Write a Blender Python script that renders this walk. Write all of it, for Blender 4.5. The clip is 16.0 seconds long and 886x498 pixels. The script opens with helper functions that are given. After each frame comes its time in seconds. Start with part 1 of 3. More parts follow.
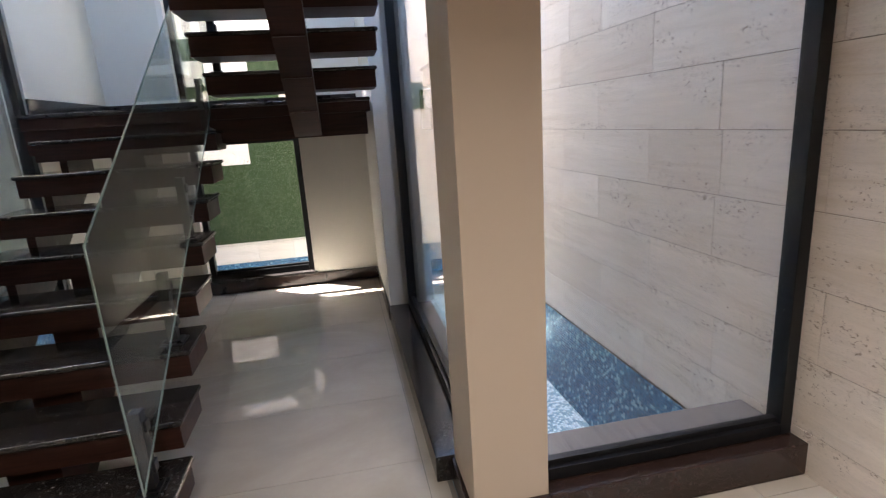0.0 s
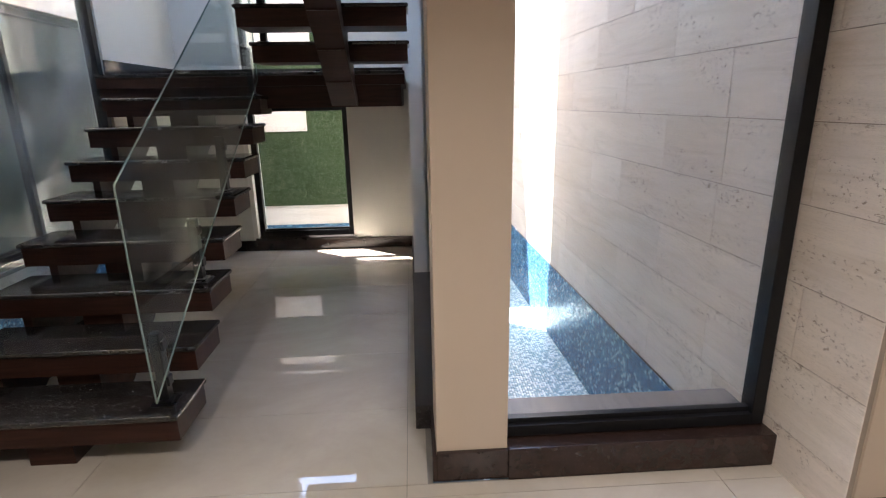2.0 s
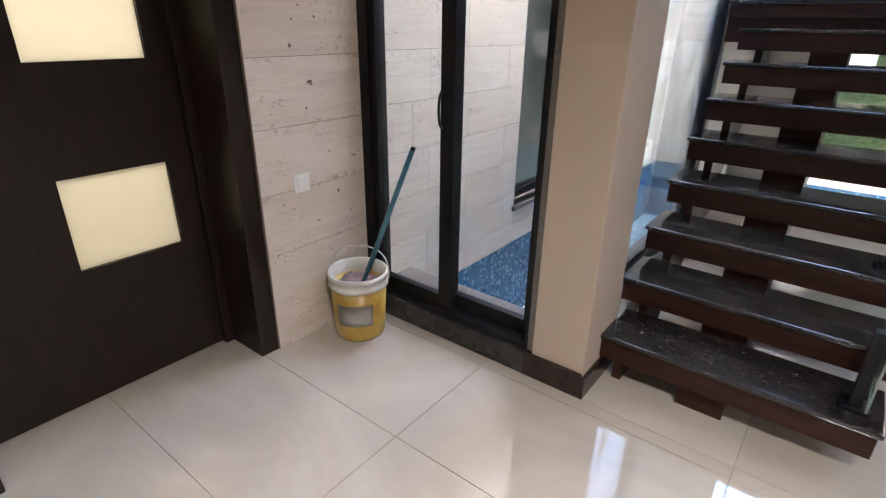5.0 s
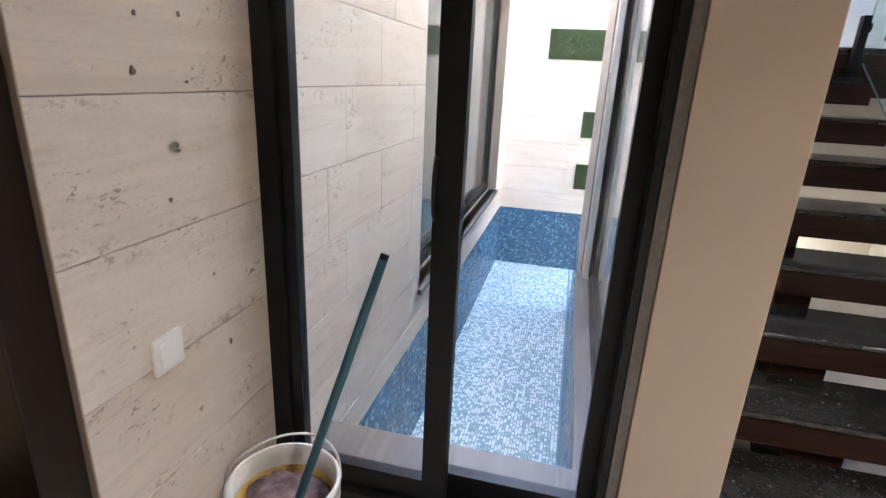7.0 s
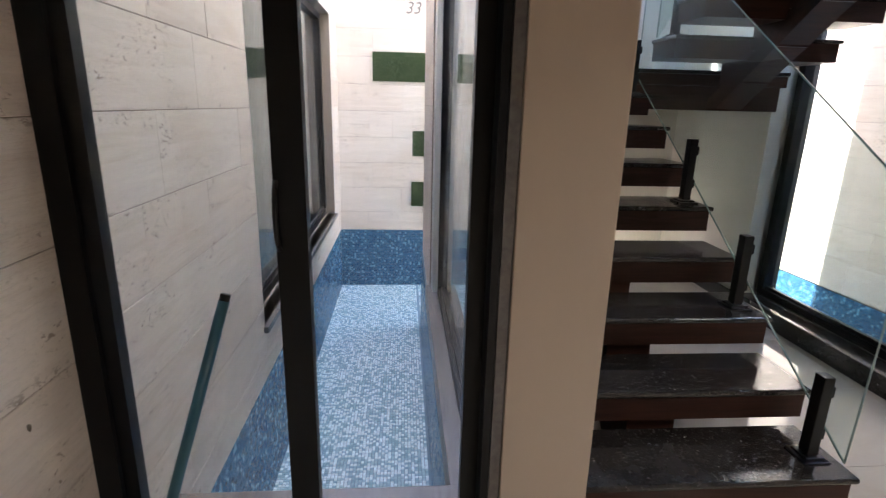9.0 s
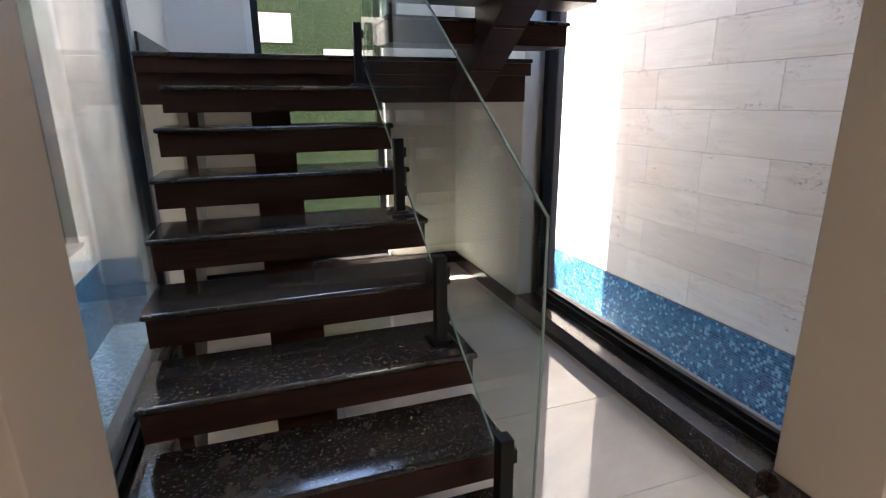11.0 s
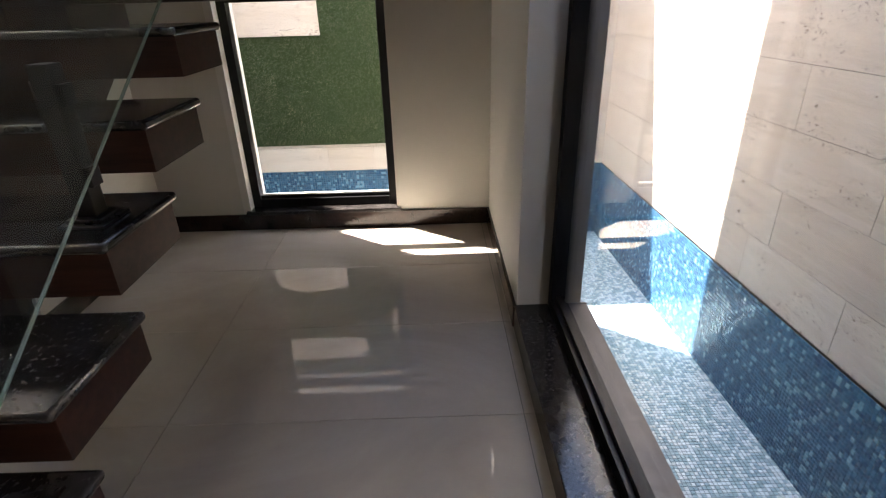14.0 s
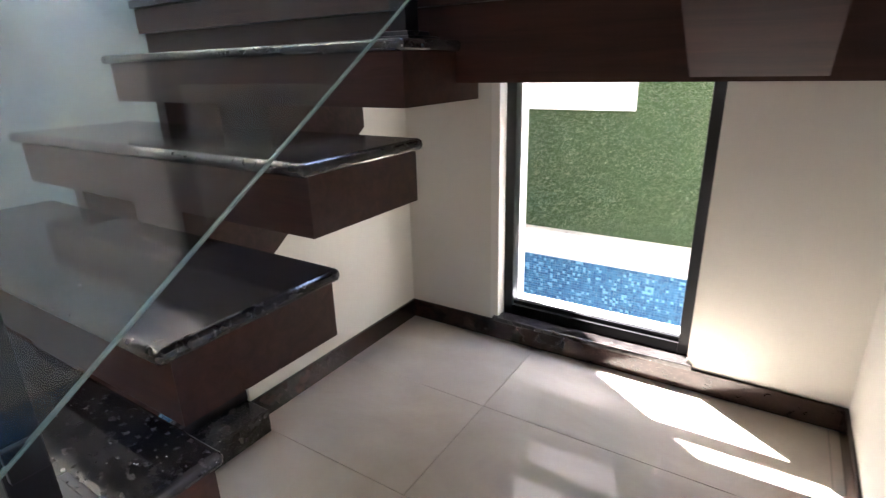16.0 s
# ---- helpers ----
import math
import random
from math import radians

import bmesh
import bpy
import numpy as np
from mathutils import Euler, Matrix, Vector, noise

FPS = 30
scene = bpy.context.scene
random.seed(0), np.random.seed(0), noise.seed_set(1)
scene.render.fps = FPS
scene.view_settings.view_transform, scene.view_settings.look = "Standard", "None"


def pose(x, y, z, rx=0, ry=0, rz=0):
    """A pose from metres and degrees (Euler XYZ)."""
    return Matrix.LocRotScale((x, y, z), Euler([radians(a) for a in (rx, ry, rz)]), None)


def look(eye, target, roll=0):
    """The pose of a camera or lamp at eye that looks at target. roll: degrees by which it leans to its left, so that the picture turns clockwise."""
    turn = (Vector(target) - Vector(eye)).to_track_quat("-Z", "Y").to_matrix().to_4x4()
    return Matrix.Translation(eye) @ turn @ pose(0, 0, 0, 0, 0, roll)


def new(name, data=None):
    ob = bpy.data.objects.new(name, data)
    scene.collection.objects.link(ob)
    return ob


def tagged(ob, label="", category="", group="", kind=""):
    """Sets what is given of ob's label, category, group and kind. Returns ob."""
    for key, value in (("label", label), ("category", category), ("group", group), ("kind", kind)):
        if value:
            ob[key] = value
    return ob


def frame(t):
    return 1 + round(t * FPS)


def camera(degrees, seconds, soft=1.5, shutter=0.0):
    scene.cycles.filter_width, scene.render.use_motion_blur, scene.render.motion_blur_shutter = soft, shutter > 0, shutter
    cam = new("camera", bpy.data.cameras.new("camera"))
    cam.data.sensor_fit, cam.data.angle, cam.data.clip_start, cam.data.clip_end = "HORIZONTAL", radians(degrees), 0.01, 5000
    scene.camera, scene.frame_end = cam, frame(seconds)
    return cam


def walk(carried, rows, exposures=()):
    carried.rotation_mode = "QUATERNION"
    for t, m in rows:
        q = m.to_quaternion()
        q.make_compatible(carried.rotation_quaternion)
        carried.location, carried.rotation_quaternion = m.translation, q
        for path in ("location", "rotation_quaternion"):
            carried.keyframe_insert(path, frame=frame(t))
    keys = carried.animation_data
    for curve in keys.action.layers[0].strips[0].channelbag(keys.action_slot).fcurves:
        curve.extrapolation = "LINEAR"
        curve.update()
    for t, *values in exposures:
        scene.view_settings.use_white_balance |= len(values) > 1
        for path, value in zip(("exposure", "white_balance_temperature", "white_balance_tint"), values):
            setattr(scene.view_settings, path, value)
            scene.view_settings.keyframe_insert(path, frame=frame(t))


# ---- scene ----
cam = camera(80.6, 16.0, 1.2, 0.15)
PATH = [
    (0, (0.683, 1.523, 1.424), (1.04, 3.432, 0.946), -3.7),
    (0.5, (0.654, 1.396, 1.443), (0.812, 3.327, 0.948), -3.2),
    (1, (0.635, 1.293, 1.427), (0.742, 3.227, 0.928), -1.4),
    (1.5, (0.736, 1.289, 1.41), (0.836, 3.218, 0.891), -1.2),
    (2, (0.959, 1.325, 1.396), (1.066, 3.247, 0.852), -1.0),
    (2.5, (1.074, 1.323, 1.379), (1.185, 3.212, 0.73), -1.1),
    (3, (1.041, 1.309, 1.383), (1.098, 3.185, 0.691), -1.6),
    (3.5, (0.837, 1.246, 1.4), (0.325, 3.049, 0.702), -4.7),
    (4, (0.489, 1.228, 1.4), (-0.345, 2.906, 0.701), -2.7),
    (4.5, (0.154, 1.242, 1.416), (-0.947, 2.732, 0.662), 0.2),
    (4.7, (-0.041, 1.195, 1.461), (-1.173, 2.642, 0.67), 0.7),
    (6.8, (-1.355, 1.764, 1.363), (-1.93, 3.551, 0.671), 3.9),
    (7, (-1.421, 1.79, 1.378), (-1.855, 3.638, 0.748), 2.8),
    (7.5, (-1.515, 1.827, 1.417), (-1.746, 3.767, 0.988), 0.4),
    (8, (-1.535, 1.842, 1.366), (-1.657, 3.787, 0.921), 0.7),
    (8.5, (-1.527, 1.833, 1.358), (-1.606, 3.763, 0.842), 0.9),
    (9, (-1.452, 1.84, 1.362), (-1.3, 3.763, 0.831), 1.4),
    (9.5, (-1.299, 1.874, 1.369), (-0.906, 3.76, 0.832), 0.5),
    (10, (-1.087, 1.918, 1.35), (-0.466, 3.742, 0.815), 0.2),
    (12.5, (0.17, 2.79, 1.419), (0.643, 4.652, 0.86), -5.2),
    (13, (0.394, 2.887, 1.425), (0.592, 4.811, 0.915), -5.0),
    (13.5, (0.556, 3.066, 1.369), (0.604, 4.962, 0.734), -2.2),
    (14, (0.62, 3.274, 1.322), (0.635, 5.078, 0.457), -1.6),
    (14.5, (0.649, 3.555, 1.364), (0.62, 5.357, 0.498), 0.3),
    (15, (0.697, 3.816, 1.404), (0.36, 5.622, 0.613), -2.2),
    (15.5, (0.656, 4.0, 1.4), (0.042, 5.762, 0.68), -1.1),
    (16, (0.561, 4.144, 1.404), (-0.466, 5.727, 0.74), -1.5),
]
EXPOSURES = [
    (0, 3.85, 6350, 13), (0.5, 3.9, 6350, 13), (2.5, 3.8, 6350, 13), (3.5, 3.95, 6300, 13), (4.0, 4.15, 6050, 12), (4.5, 4.5, 5950, 12), (7.0, 4.55, 6100, 12), (7.5, 4.05, 6250, 12), (8.5, 3.95, 6250, 12),
    (9.5, 3.8, 6200, 12), (10.0, 3.95, 6200, 12), (12.5, 3.65, 6700, 14), (13.5, 3.5, 6800, 14), (14.5, 3.5, 6700, 14), (15.0, 3.5, 6600, 14), (15.5, 4.85, 6150, 15), (16.0, 4.95, 6150, 15),
]

walk(cam, [(t, look(eye, target, roll)) for t, eye, target, roll in PATH], EXPOSURES)

# ---------------------------------------------------------------- world and light
world = bpy.data.worlds.new("sky")
world.use_nodes = True
scene.world = world
SUN_WAY = Vector((0.45, -0.33, -1.0)).normalized()
sky = world.node_tree.nodes.new("ShaderNodeTexSky")
sky.sky_type = "NISHITA"
sky.sun_disc = False
sky.sun_elevation = math.asin(-SUN_WAY.z)
sky.sun_rotation = math.atan2(-SUN_WAY.x, -SUN_WAY.y)
background = world.node_tree.nodes["Background"]
background.inputs["Strength"].default_value = 0.15
world.node_tree.links.new(sky.outputs["Color"], background.inputs["Color"])

sun = new("sun", bpy.data.lights.new("sun", "SUN"))
sun.data.energy = 4.5
sun.data.angle = radians(0.5)
sun.data.color = (1.0, 0.95, 0.88)
sun.matrix_world = look((0, 0, 0), SUN_WAY)


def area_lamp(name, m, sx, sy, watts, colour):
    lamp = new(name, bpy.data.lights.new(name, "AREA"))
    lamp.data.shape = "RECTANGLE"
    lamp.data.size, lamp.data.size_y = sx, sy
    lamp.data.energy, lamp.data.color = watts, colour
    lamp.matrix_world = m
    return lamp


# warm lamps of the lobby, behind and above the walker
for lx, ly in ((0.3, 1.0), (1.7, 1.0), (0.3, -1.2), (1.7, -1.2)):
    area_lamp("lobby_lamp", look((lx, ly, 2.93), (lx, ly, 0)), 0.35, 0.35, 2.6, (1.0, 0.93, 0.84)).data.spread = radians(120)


# ---------------------------------------------------------------- materials
class Mat:
    """A node material with short ways to add nodes."""

    def __init__(self, name, rough=0.5, metal=0.0, spec=0.5):
        self.m = bpy.data.materials.new(name)
        self.m.use_nodes = True
        self.t = self.m.node_tree
        self.b = self.t.nodes["Principled BSDF"]
        self.b.inputs["Roughness"].default_value = rough
        self.b.inputs["Metallic"].default_value = metal
        self.b.inputs["Specular IOR Level"].default_value = spec
        self.co = self.t.nodes.new("ShaderNodeTexCoord").outputs["Object"]

    def node(self, kind, **values):
        n = self.t.nodes.new(kind)
        for k, v in values.items():
            n.inputs[k].default_value = v
        return n

    def link(self, a, b):
        self.t.links.new(a, b)

    def mapped(self, scale, source=None, shift=None):
        n = self.node("ShaderNodeMapping", Scale=scale)
        self.link(source or self.co, n.inputs["Vector"])
        if shift:
            self.link(shift, n.inputs["Location"])
        return n.outputs["Vector"]

    def noise(self, scale, detail=4.0, rough=0.6, vector=None, distortion=0.0):
        n = self.node("ShaderNodeTexNoise", Scale=scale, Detail=detail, Roughness=rough, Distortion=distortion)
        self.link(vector or self.co, n.inputs["Vector"])
        return n.outputs["Fac"]

    def ramp(self, fac, *stops):
        n = self.t.nodes.new("ShaderNodeValToRGB")
        e = n.color_ramp.elements
        while len(e) < len(stops):
            e.new(0.5)
        for el, (pos, col) in zip(e, stops):
            el.position = pos
            el.color = (*col, 1) if len(col) == 3 else col
        self.link(fac, n.inputs["Fac"])
        return n.outputs["Color"]

    def mix(self, fac, a, b, blend="MIX"):
        n = self.t.nodes.new("ShaderNodeMix")
        n.data_type, n.blend_type = "RGBA", blend
        for s, v in ((n.inputs[0], fac), (n.inputs[6], a), (n.inputs[7], b)):
            if isinstance(v, (int, float)):
                s.default_value = v
            elif isinstance(v, tuple):
                s.default_value = (*v, 1)
            else:
                self.link(v, s)
        return n.outputs[2]

    def math(self, op, a, b=0.0, c=0.0):
        n = self.t.nodes.new("ShaderNodeMath")
        n.operation = op
        for s, v in zip(n.inputs, (a, b, c)):
            if isinstance(v, (int, float)):
                s.default_value = v
            else:
                self.link(v, s)
        return n.outputs[0]

    def colour(self, c):
        if isinstance(c, tuple):
            self.b.inputs["Base Color"].default_value = (*c, 1)
        else:
            self.link(c, self.b.inputs["Base Color"])
        return self

    def rough(self, fac, low, high):
        n = self.node("ShaderNodeMapRange")
        n.inputs["To Min"].default_value, n.inputs["To Max"].default_value = low, high
        self.link(fac, n.inputs["Value"])
        self.link(n.outputs[0], self.b.inputs["Roughness"])
        return self

    def bump(self, height, strength=0.3, distance=0.002):
        n = self.node("ShaderNodeBump", Strength=strength, Distance=distance)
        self.link(height, n.inputs["Height"])
        self.link(n.outputs["Normal"], self.b.inputs["Normal"])
        return self

    def random(self):
        return self.t.nodes.new("ShaderNodeObjectInfo").outputs["Random"]

    def island(self):
        return self.t.nodes.new("ShaderNodeNewGeometry").outputs["Random Per Island"]

    def world(self):
        return self.t.nodes.new("ShaderNodeNewGeometry").outputs["Position"]


def paint(name, colour, rough=0.55):
    m = Mat(name, rough)
    big, small = m.noise(1.3, 3, vector=m.world()), m.noise(60, 3, vector=m.world())
    dark = tuple(c * 0.9 for c in colour)
    m.colour(m.mix(big, dark, colour))
    m.bump(small, 0.12, 0.001)
    return m.m


def travertine(name, tint):
    """Honed travertine slabs: bands along the slab, clustered pits, chipped and grimy edges, each slab a shade of its own."""
    m = Mat(name, 0.6, spec=0.3)
    pos, rnd = m.world(), m.random()
    shift = m.node("ShaderNodeCombineXYZ")
    for s in shift.inputs:
        m.link(m.math("MULTIPLY", rnd, 37.0), s)
    own = shift.outputs[0]
    bands = m.noise(1.7, 8, 0.66, m.mapped((1.0, 1.0, 15.0), pos, own), 0.9)
    base = m.ramp(bands, (0.30, tuple(c * f for c, f in zip(tint, (0.87, 0.845, 0.81)))), (0.46, tuple(c * 0.95 for c in tint)),
                  (0.58, tint), (0.72, tuple(min(1, c * 1.06) for c in tint)))
    shade = m.ramp(rnd, (0.0, (0.87, 0.85, 0.825)), (0.35, (0.97, 0.95, 0.93)), (0.7, (0.94, 0.945, 0.94)), (1.0, (1.0, 1.0, 1.0)))
    base = m.mix(1.0, base, shade, "MULTIPLY")
    cloud = m.noise(1.1, 5, 0.65, m.mapped((1, 1, 1.8), pos), 0.6)
    base = m.mix(m.ramp(cloud, (0.48, (0, 0, 0)), (0.72, (0.55, 0.55, 0.55))), base, tuple(c * f for c, f in zip(tint, (0.80, 0.76, 0.70))))
    grit = m.noise(70, 4, 0.65, m.mapped((1, 1, 2.6), pos))
    base = m.mix(m.ramp(grit, (0.50, (0, 0, 0)), (0.78, (0.5, 0.5, 0.5))), base, tuple(c * 0.68 for c in tint))
    # thin darker veins that run with the bands
    vein = m.noise(2.4, 6, 0.7, m.mapped((0.8, 0.8, 26.0), pos, own), 1.4)
    vein = m.ramp(vein, (0.485, (0, 0, 0)), (0.50, (1, 1, 1)), (0.515, (0, 0, 0)))
    patchy = m.ramp(m.noise(3.0, 3, 0.6, m.mapped((1, 1, 2), pos, own)), (0.45, (0, 0, 0)), (0.62, (0.55, 0.55, 0.55)))
    base = m.mix(m.math("MULTIPLY", vein, patchy), base, tuple(c * f for c, f in zip(tint, (0.55, 0.47, 0.42))))
    # pits: clustered small holes and a few lone larger ones
    pits = m.noise(42, 4, 0.72, m.mapped((1.0, 1.0, 1.7), pos, own), 0.3)
    zones = m.noise(3.4, 4, 0.62, m.mapped((1, 1, 2.2), pos, own))
    holes = m.math("MULTIPLY", m.ramp(pits, (0.57, (0, 0, 0)), (0.63, (1, 1, 1))), m.ramp(zones, (0.50, (0, 0, 0)), (0.59, (1, 1, 1))))
    spots = m.noise(15, 2, 0.5, m.mapped((1.0, 1.0, 1.5), pos))
    holes = m.math("MAXIMUM", holes, m.ramp(spots, (0.755, (0, 0, 0)), (0.775, (1, 1, 1))))
    # broken arrises along the joints
    axes = m.t.nodes.new("ShaderNodeSeparateXYZ")
    m.link(m.co, axes.inputs[0])
    top = m.math("ABSOLUTE", m.math("SUBTRACT", axes.outputs["Z"], 0.14))
    near = m.ramp(top, (0.100, (0, 0, 0)), (0.138, (1, 1, 1)))
    chips = m.ramp(m.noise(55, 4, 0.7, m.mapped((0.7, 0.7, 1.4), pos, own)), (0.54, (0, 0, 0)), (0.60, (1, 1, 1)))
    chips = m.math("MULTIPLY", chips, m.ramp(m.noise(5.0, 3, 0.6, m.mapped((1, 1, 1), pos, own)), (0.50, (0, 0, 0)), (0.60, (1, 1, 1))))
    holes = m.math("MAXIMUM", holes, m.math("MULTIPLY", near, chips))
    base = m.mix(m.math("MULTIPLY", holes, 0.74), base, (0.20, 0.145, 0.11))
    m.colour(base)
    m.rough(bands, 0.5, 0.72)
    m.bump(m.math("SUBTRACT", m.math("ADD", m.math("MULTIPLY", bands, 0.4), m.math("MULTIPLY", grit, 0.25)), holes), 0.5, 0.003)
    return m.m


def granite():
    m = Mat("dark_granite", 0.12, spec=0.55)
    pos = m.world()
    flecks = m.ramp(m.noise(95, 3, 0.6, pos), (0.585, (0, 0, 0)), (0.66, (1, 1, 1)))
    base = m.ramp(m.noise(20, 4, 0.6, pos), (0.3, (0.008, 0.007, 0.007)), (0.7, (0.03, 0.026, 0.025)))
    base = m.mix(m.math("MULTIPLY", flecks, 0.4), base, (0.10, 0.097, 0.093))
    crumbs = m.ramp(m.noise(62, 2, 0.5, m.mapped((1, 1.3, 1), pos)), (0.75, (0, 0, 0)), (0.77, (0.5, 0.5, 0.5)))
    base = m.mix(crumbs, base, (0.55, 0.53, 0.50))
    dust = m.noise(2.2, 5, 0.7, pos)
    m.colour(m.mix(m.ramp(dust, (0.45, (0, 0, 0)), (0.85, (0.09, 0.09, 0.09))), base, (0.32, 0.30, 0.28)))
    m.rough(dust, 0.04, 0.22)
    return m.m


def wood(name, dark, light, rough=0.35, axis=0, spec=0.5):
    m = Mat(name, rough, spec=spec)
    squash = [14.0, 14.0, 14.0]
    squash[axis] = 1.1
    pos = m.world()
    grain = m.noise(3.0, 6, 0.65, m.mapped(tuple(squash), pos), 0.6)
    m.colour(m.ramp(grain, (0.3, dark), (0.7, light)))
    m.rough(m.noise(5, 3, vector=pos), rough - 0.08, rough + 0.12)
    m.bump(grain, 0.1, 0.001)
    return m.m


def brown_stone():
    m = Mat("brown_polished_stone", 0.2, spec=0.5)
    pos = m.world()
    base = m.ramp(m.noise(14, 6, 0.7, pos), (0.3, (0.017, 0.0095, 0.0078)), (0.7, (0.036, 0.020, 0.0165)))
    specks = m.ramp(m.noise(120, 3, 0.6, pos), (0.60, (0, 0, 0)), (0.68, (0.35, 0.35, 0.35)))
    m.colour(m.mix(specks, base, (0.085, 0.06, 0.05)))
    m.rough(m.noise(3, 4, 0.6, pos), 0.10, 0.28)
    return m.m


def metal_black():
    m = Mat("black_aluminium", 0.35, 0.0, 0.3)
    m.colour(m.mix(m.noise(9, 3), (0.004, 0.004, 0.005), (0.009, 0.009, 0.010)))
    m.rough(m.noise(4, 3), 0.28, 0.45)
    return m.m


def steel():
    m = Mat("dark_steel", 0.25, 1.0)
    m.colour((0.06, 0.06, 0.065))
    m.rough(m.noise(30, 3), 0.2, 0.4)
    return m.m


def thin_glass(name, tint, film, film_scale=2.0, low=0.55, high=0.8):
    """A pane: it lets light straight through, mirrors by Fresnel, and carries a film of dust and wiping marks."""
    m = Mat(name)
    clear = m.t.nodes.new("ShaderNodeBsdfTransparent")
    clear.inputs["Color"].default_value = (*tint, 1)
    gloss = m.t.nodes.new("ShaderNodeBsdfGlossy")
    gloss.inputs["Roughness"].default_value = 0.0
    weight = m.node("ShaderNodeLayerWeight", Blend=0.5)
    mix = m.t.nodes.new("ShaderNodeMixShader")
    m.link(m.math("MULTIPLY_ADD", m.math("POWER", weight.outputs["Facing"], 5.0), 0.95, 0.032), mix.inputs[0])
    m.link(clear.outputs[0], mix.inputs[1])
    m.link(gloss.outputs[0], mix.inputs[2])
    dust = m.t.nodes.new("ShaderNodeBsdfDiffuse")
    dust.inputs["Color"].default_value = (0.75, 0.78, 0.77, 1)
    pos = m.world()
    smear = m.noise(film_scale, 5, 0.6, m.mapped((1, 1, 0.7), pos), 1.2)
    amount = m.ramp(smear, (low, (0.004, 0.004, 0.004)), (high, (film, film, film)))
    out = m.t.nodes.new("ShaderNodeMixShader")
    m.link(amount, out.inputs[0])
    m.link(mix.outputs[0], out.inputs[1])
    m.link(dust.outputs[0], out.inputs[2])
    m.link(out.outputs[0], m.t.nodes["Material Output"].inputs["Surface"])
    return m.m


def porcelain():
    m = Mat("beige_porcelain", 0.05, spec=0.75)
    pos, rnd = m.world(), m.random()
    cloud = m.noise(1.1, 6, 0.62, m.mapped((1, 1.5, 1), pos), 0.8)
    base = m.ramp(cloud, (0.3, (0.39, 0.345, 0.29)), (0.55, (0.47, 0.42, 0.36)), (0.75, (0.55, 0.50, 0.44)))
    base = m.mix(1.0, base, m.ramp(rnd, (0, (0.94, 0.94, 0.94)), (1, (1, 1, 1))), "MULTIPLY")
    fine = m.noise(45, 3, 0.5, pos)
    m.colour(m.mix(m.math("MULTIPLY", fine, 0.12), base, (0.3, 0.27, 0.24)))
    m.rough(m.noise(2.5, 4, 0.6, pos), 0.004, 0.022)
    return m.m


def mosaic(name, dark, mid, light, share):
    m = Mat(name, 0.12, spec=0.6)
    rnd = m.island()
    base = m.ramp(rnd, (0.0, dark), (share * 0.75, mid), (share, mid), (share + 0.02, light), (1.0, tuple(min(1, c * 1.2) for c in light)))
    m.colour(base)
    m.rough(m.noise(8, 2, vector=m.world()), 0.08, 0.25)
    return m.m


WHITE = paint("cream_wall_paint", (0.70, 0.68, 0.62))
BEIGE = paint("beige_pier_paint", (0.50, 0.41, 0.325))
TAUPE = paint("bounce_cut_taupe", (0.17, 0.14, 0.115))
CEIL = paint("white_ceiling_paint", (0.8, 0.78, 0.74))
TRAV = travertine("travertine", (0.76, 0.685, 0.615))
JOINT = paint("travertine_joint", (0.28, 0.23, 0.19), 0.9)
GRANITE = granite()
WOOD_STEP = wood("dark_stained_step_wood", (0.018, 0.0072, 0.005), (0.048, 0.0185, 0.0125), 0.36, 0, 0.22)
WOOD_DOOR = wood("dark_door_wood", (0.012, 0.007, 0.005), (0.022, 0.013, 0.009), 0.38, 2, 0.28)
SKIRT = brown_stone()
SILL = wood("grey_stone_sill", (0.09, 0.08, 0.075), (0.16, 0.145, 0.135), 0.35, 1)
BLACK = metal_black()
STEEL = steel()
GLASS = thin_glass("window_glass", (0.985, 0.99, 0.988), 0.012)
GLASS_DUSTY = thin_glass("dusty_window_glass", (0.93, 0.965, 0.955), 0.30, 1.3, 0.38, 0.72)
GLASS_COURT = thin_glass("court_window_glass", (0.76, 0.80, 0.785), 0.08, 1.3, 0.42, 0.72)
GLASS_RAIL = thin_glass("green_balustrade_glass", (0.925, 0.968, 0.952), 0.016, 1.6, 0.42, 0.75)
GLASS_EDGE = Mat("green_glass_edge", 0.12).colour((0.17, 0.225, 0.21)).m
TILE = porcelain()
GROUT = paint("floor_grout", (0.20, 0.18, 0.16), 0.8)
POOL_GROUT = paint("pool_grout", (0.16, 0.27, 0.36), 0.8)
MOSAIC_WALL = mosaic("blue_wall_mosaic", (0.030, 0.095, 0.19), (0.065, 0.18, 0.31), (0.17, 0.35, 0.49), 0.86)
MOSAIC_FLOOR = mosaic("pale_blue_floor_mosaic", (0.27, 0.45, 0.55), (0.41, 0.60, 0.69), (0.64, 0.79, 0.84), 0.52)


# ---------------------------------------------------------------- building blocks
def box(bm, x0, x1, y0, y1, z0, z1):
    v = [bm.verts.new((x, y, z)) for z in (z0, z1) for y in (y0, y1) for x in (x0, x1)]
    for f in ((0, 2, 3, 1), (4, 5, 7, 6), (0, 1, 5, 4), (2, 6, 7, 3), (0, 4, 6, 2), (1, 3, 7, 5)):
        bm.faces.new([v[i] for i in f])
    return bm


def boxes(*rows, bevel=0.0):
    bm = bmesh.new()
    for r in rows:
        box(bm, *r)
    if bevel:
        bmesh.ops.bevel(bm, geom=bm.edges[:], offset=bevel, segments=2, affect="EDGES", profile=0.6)
    return bm


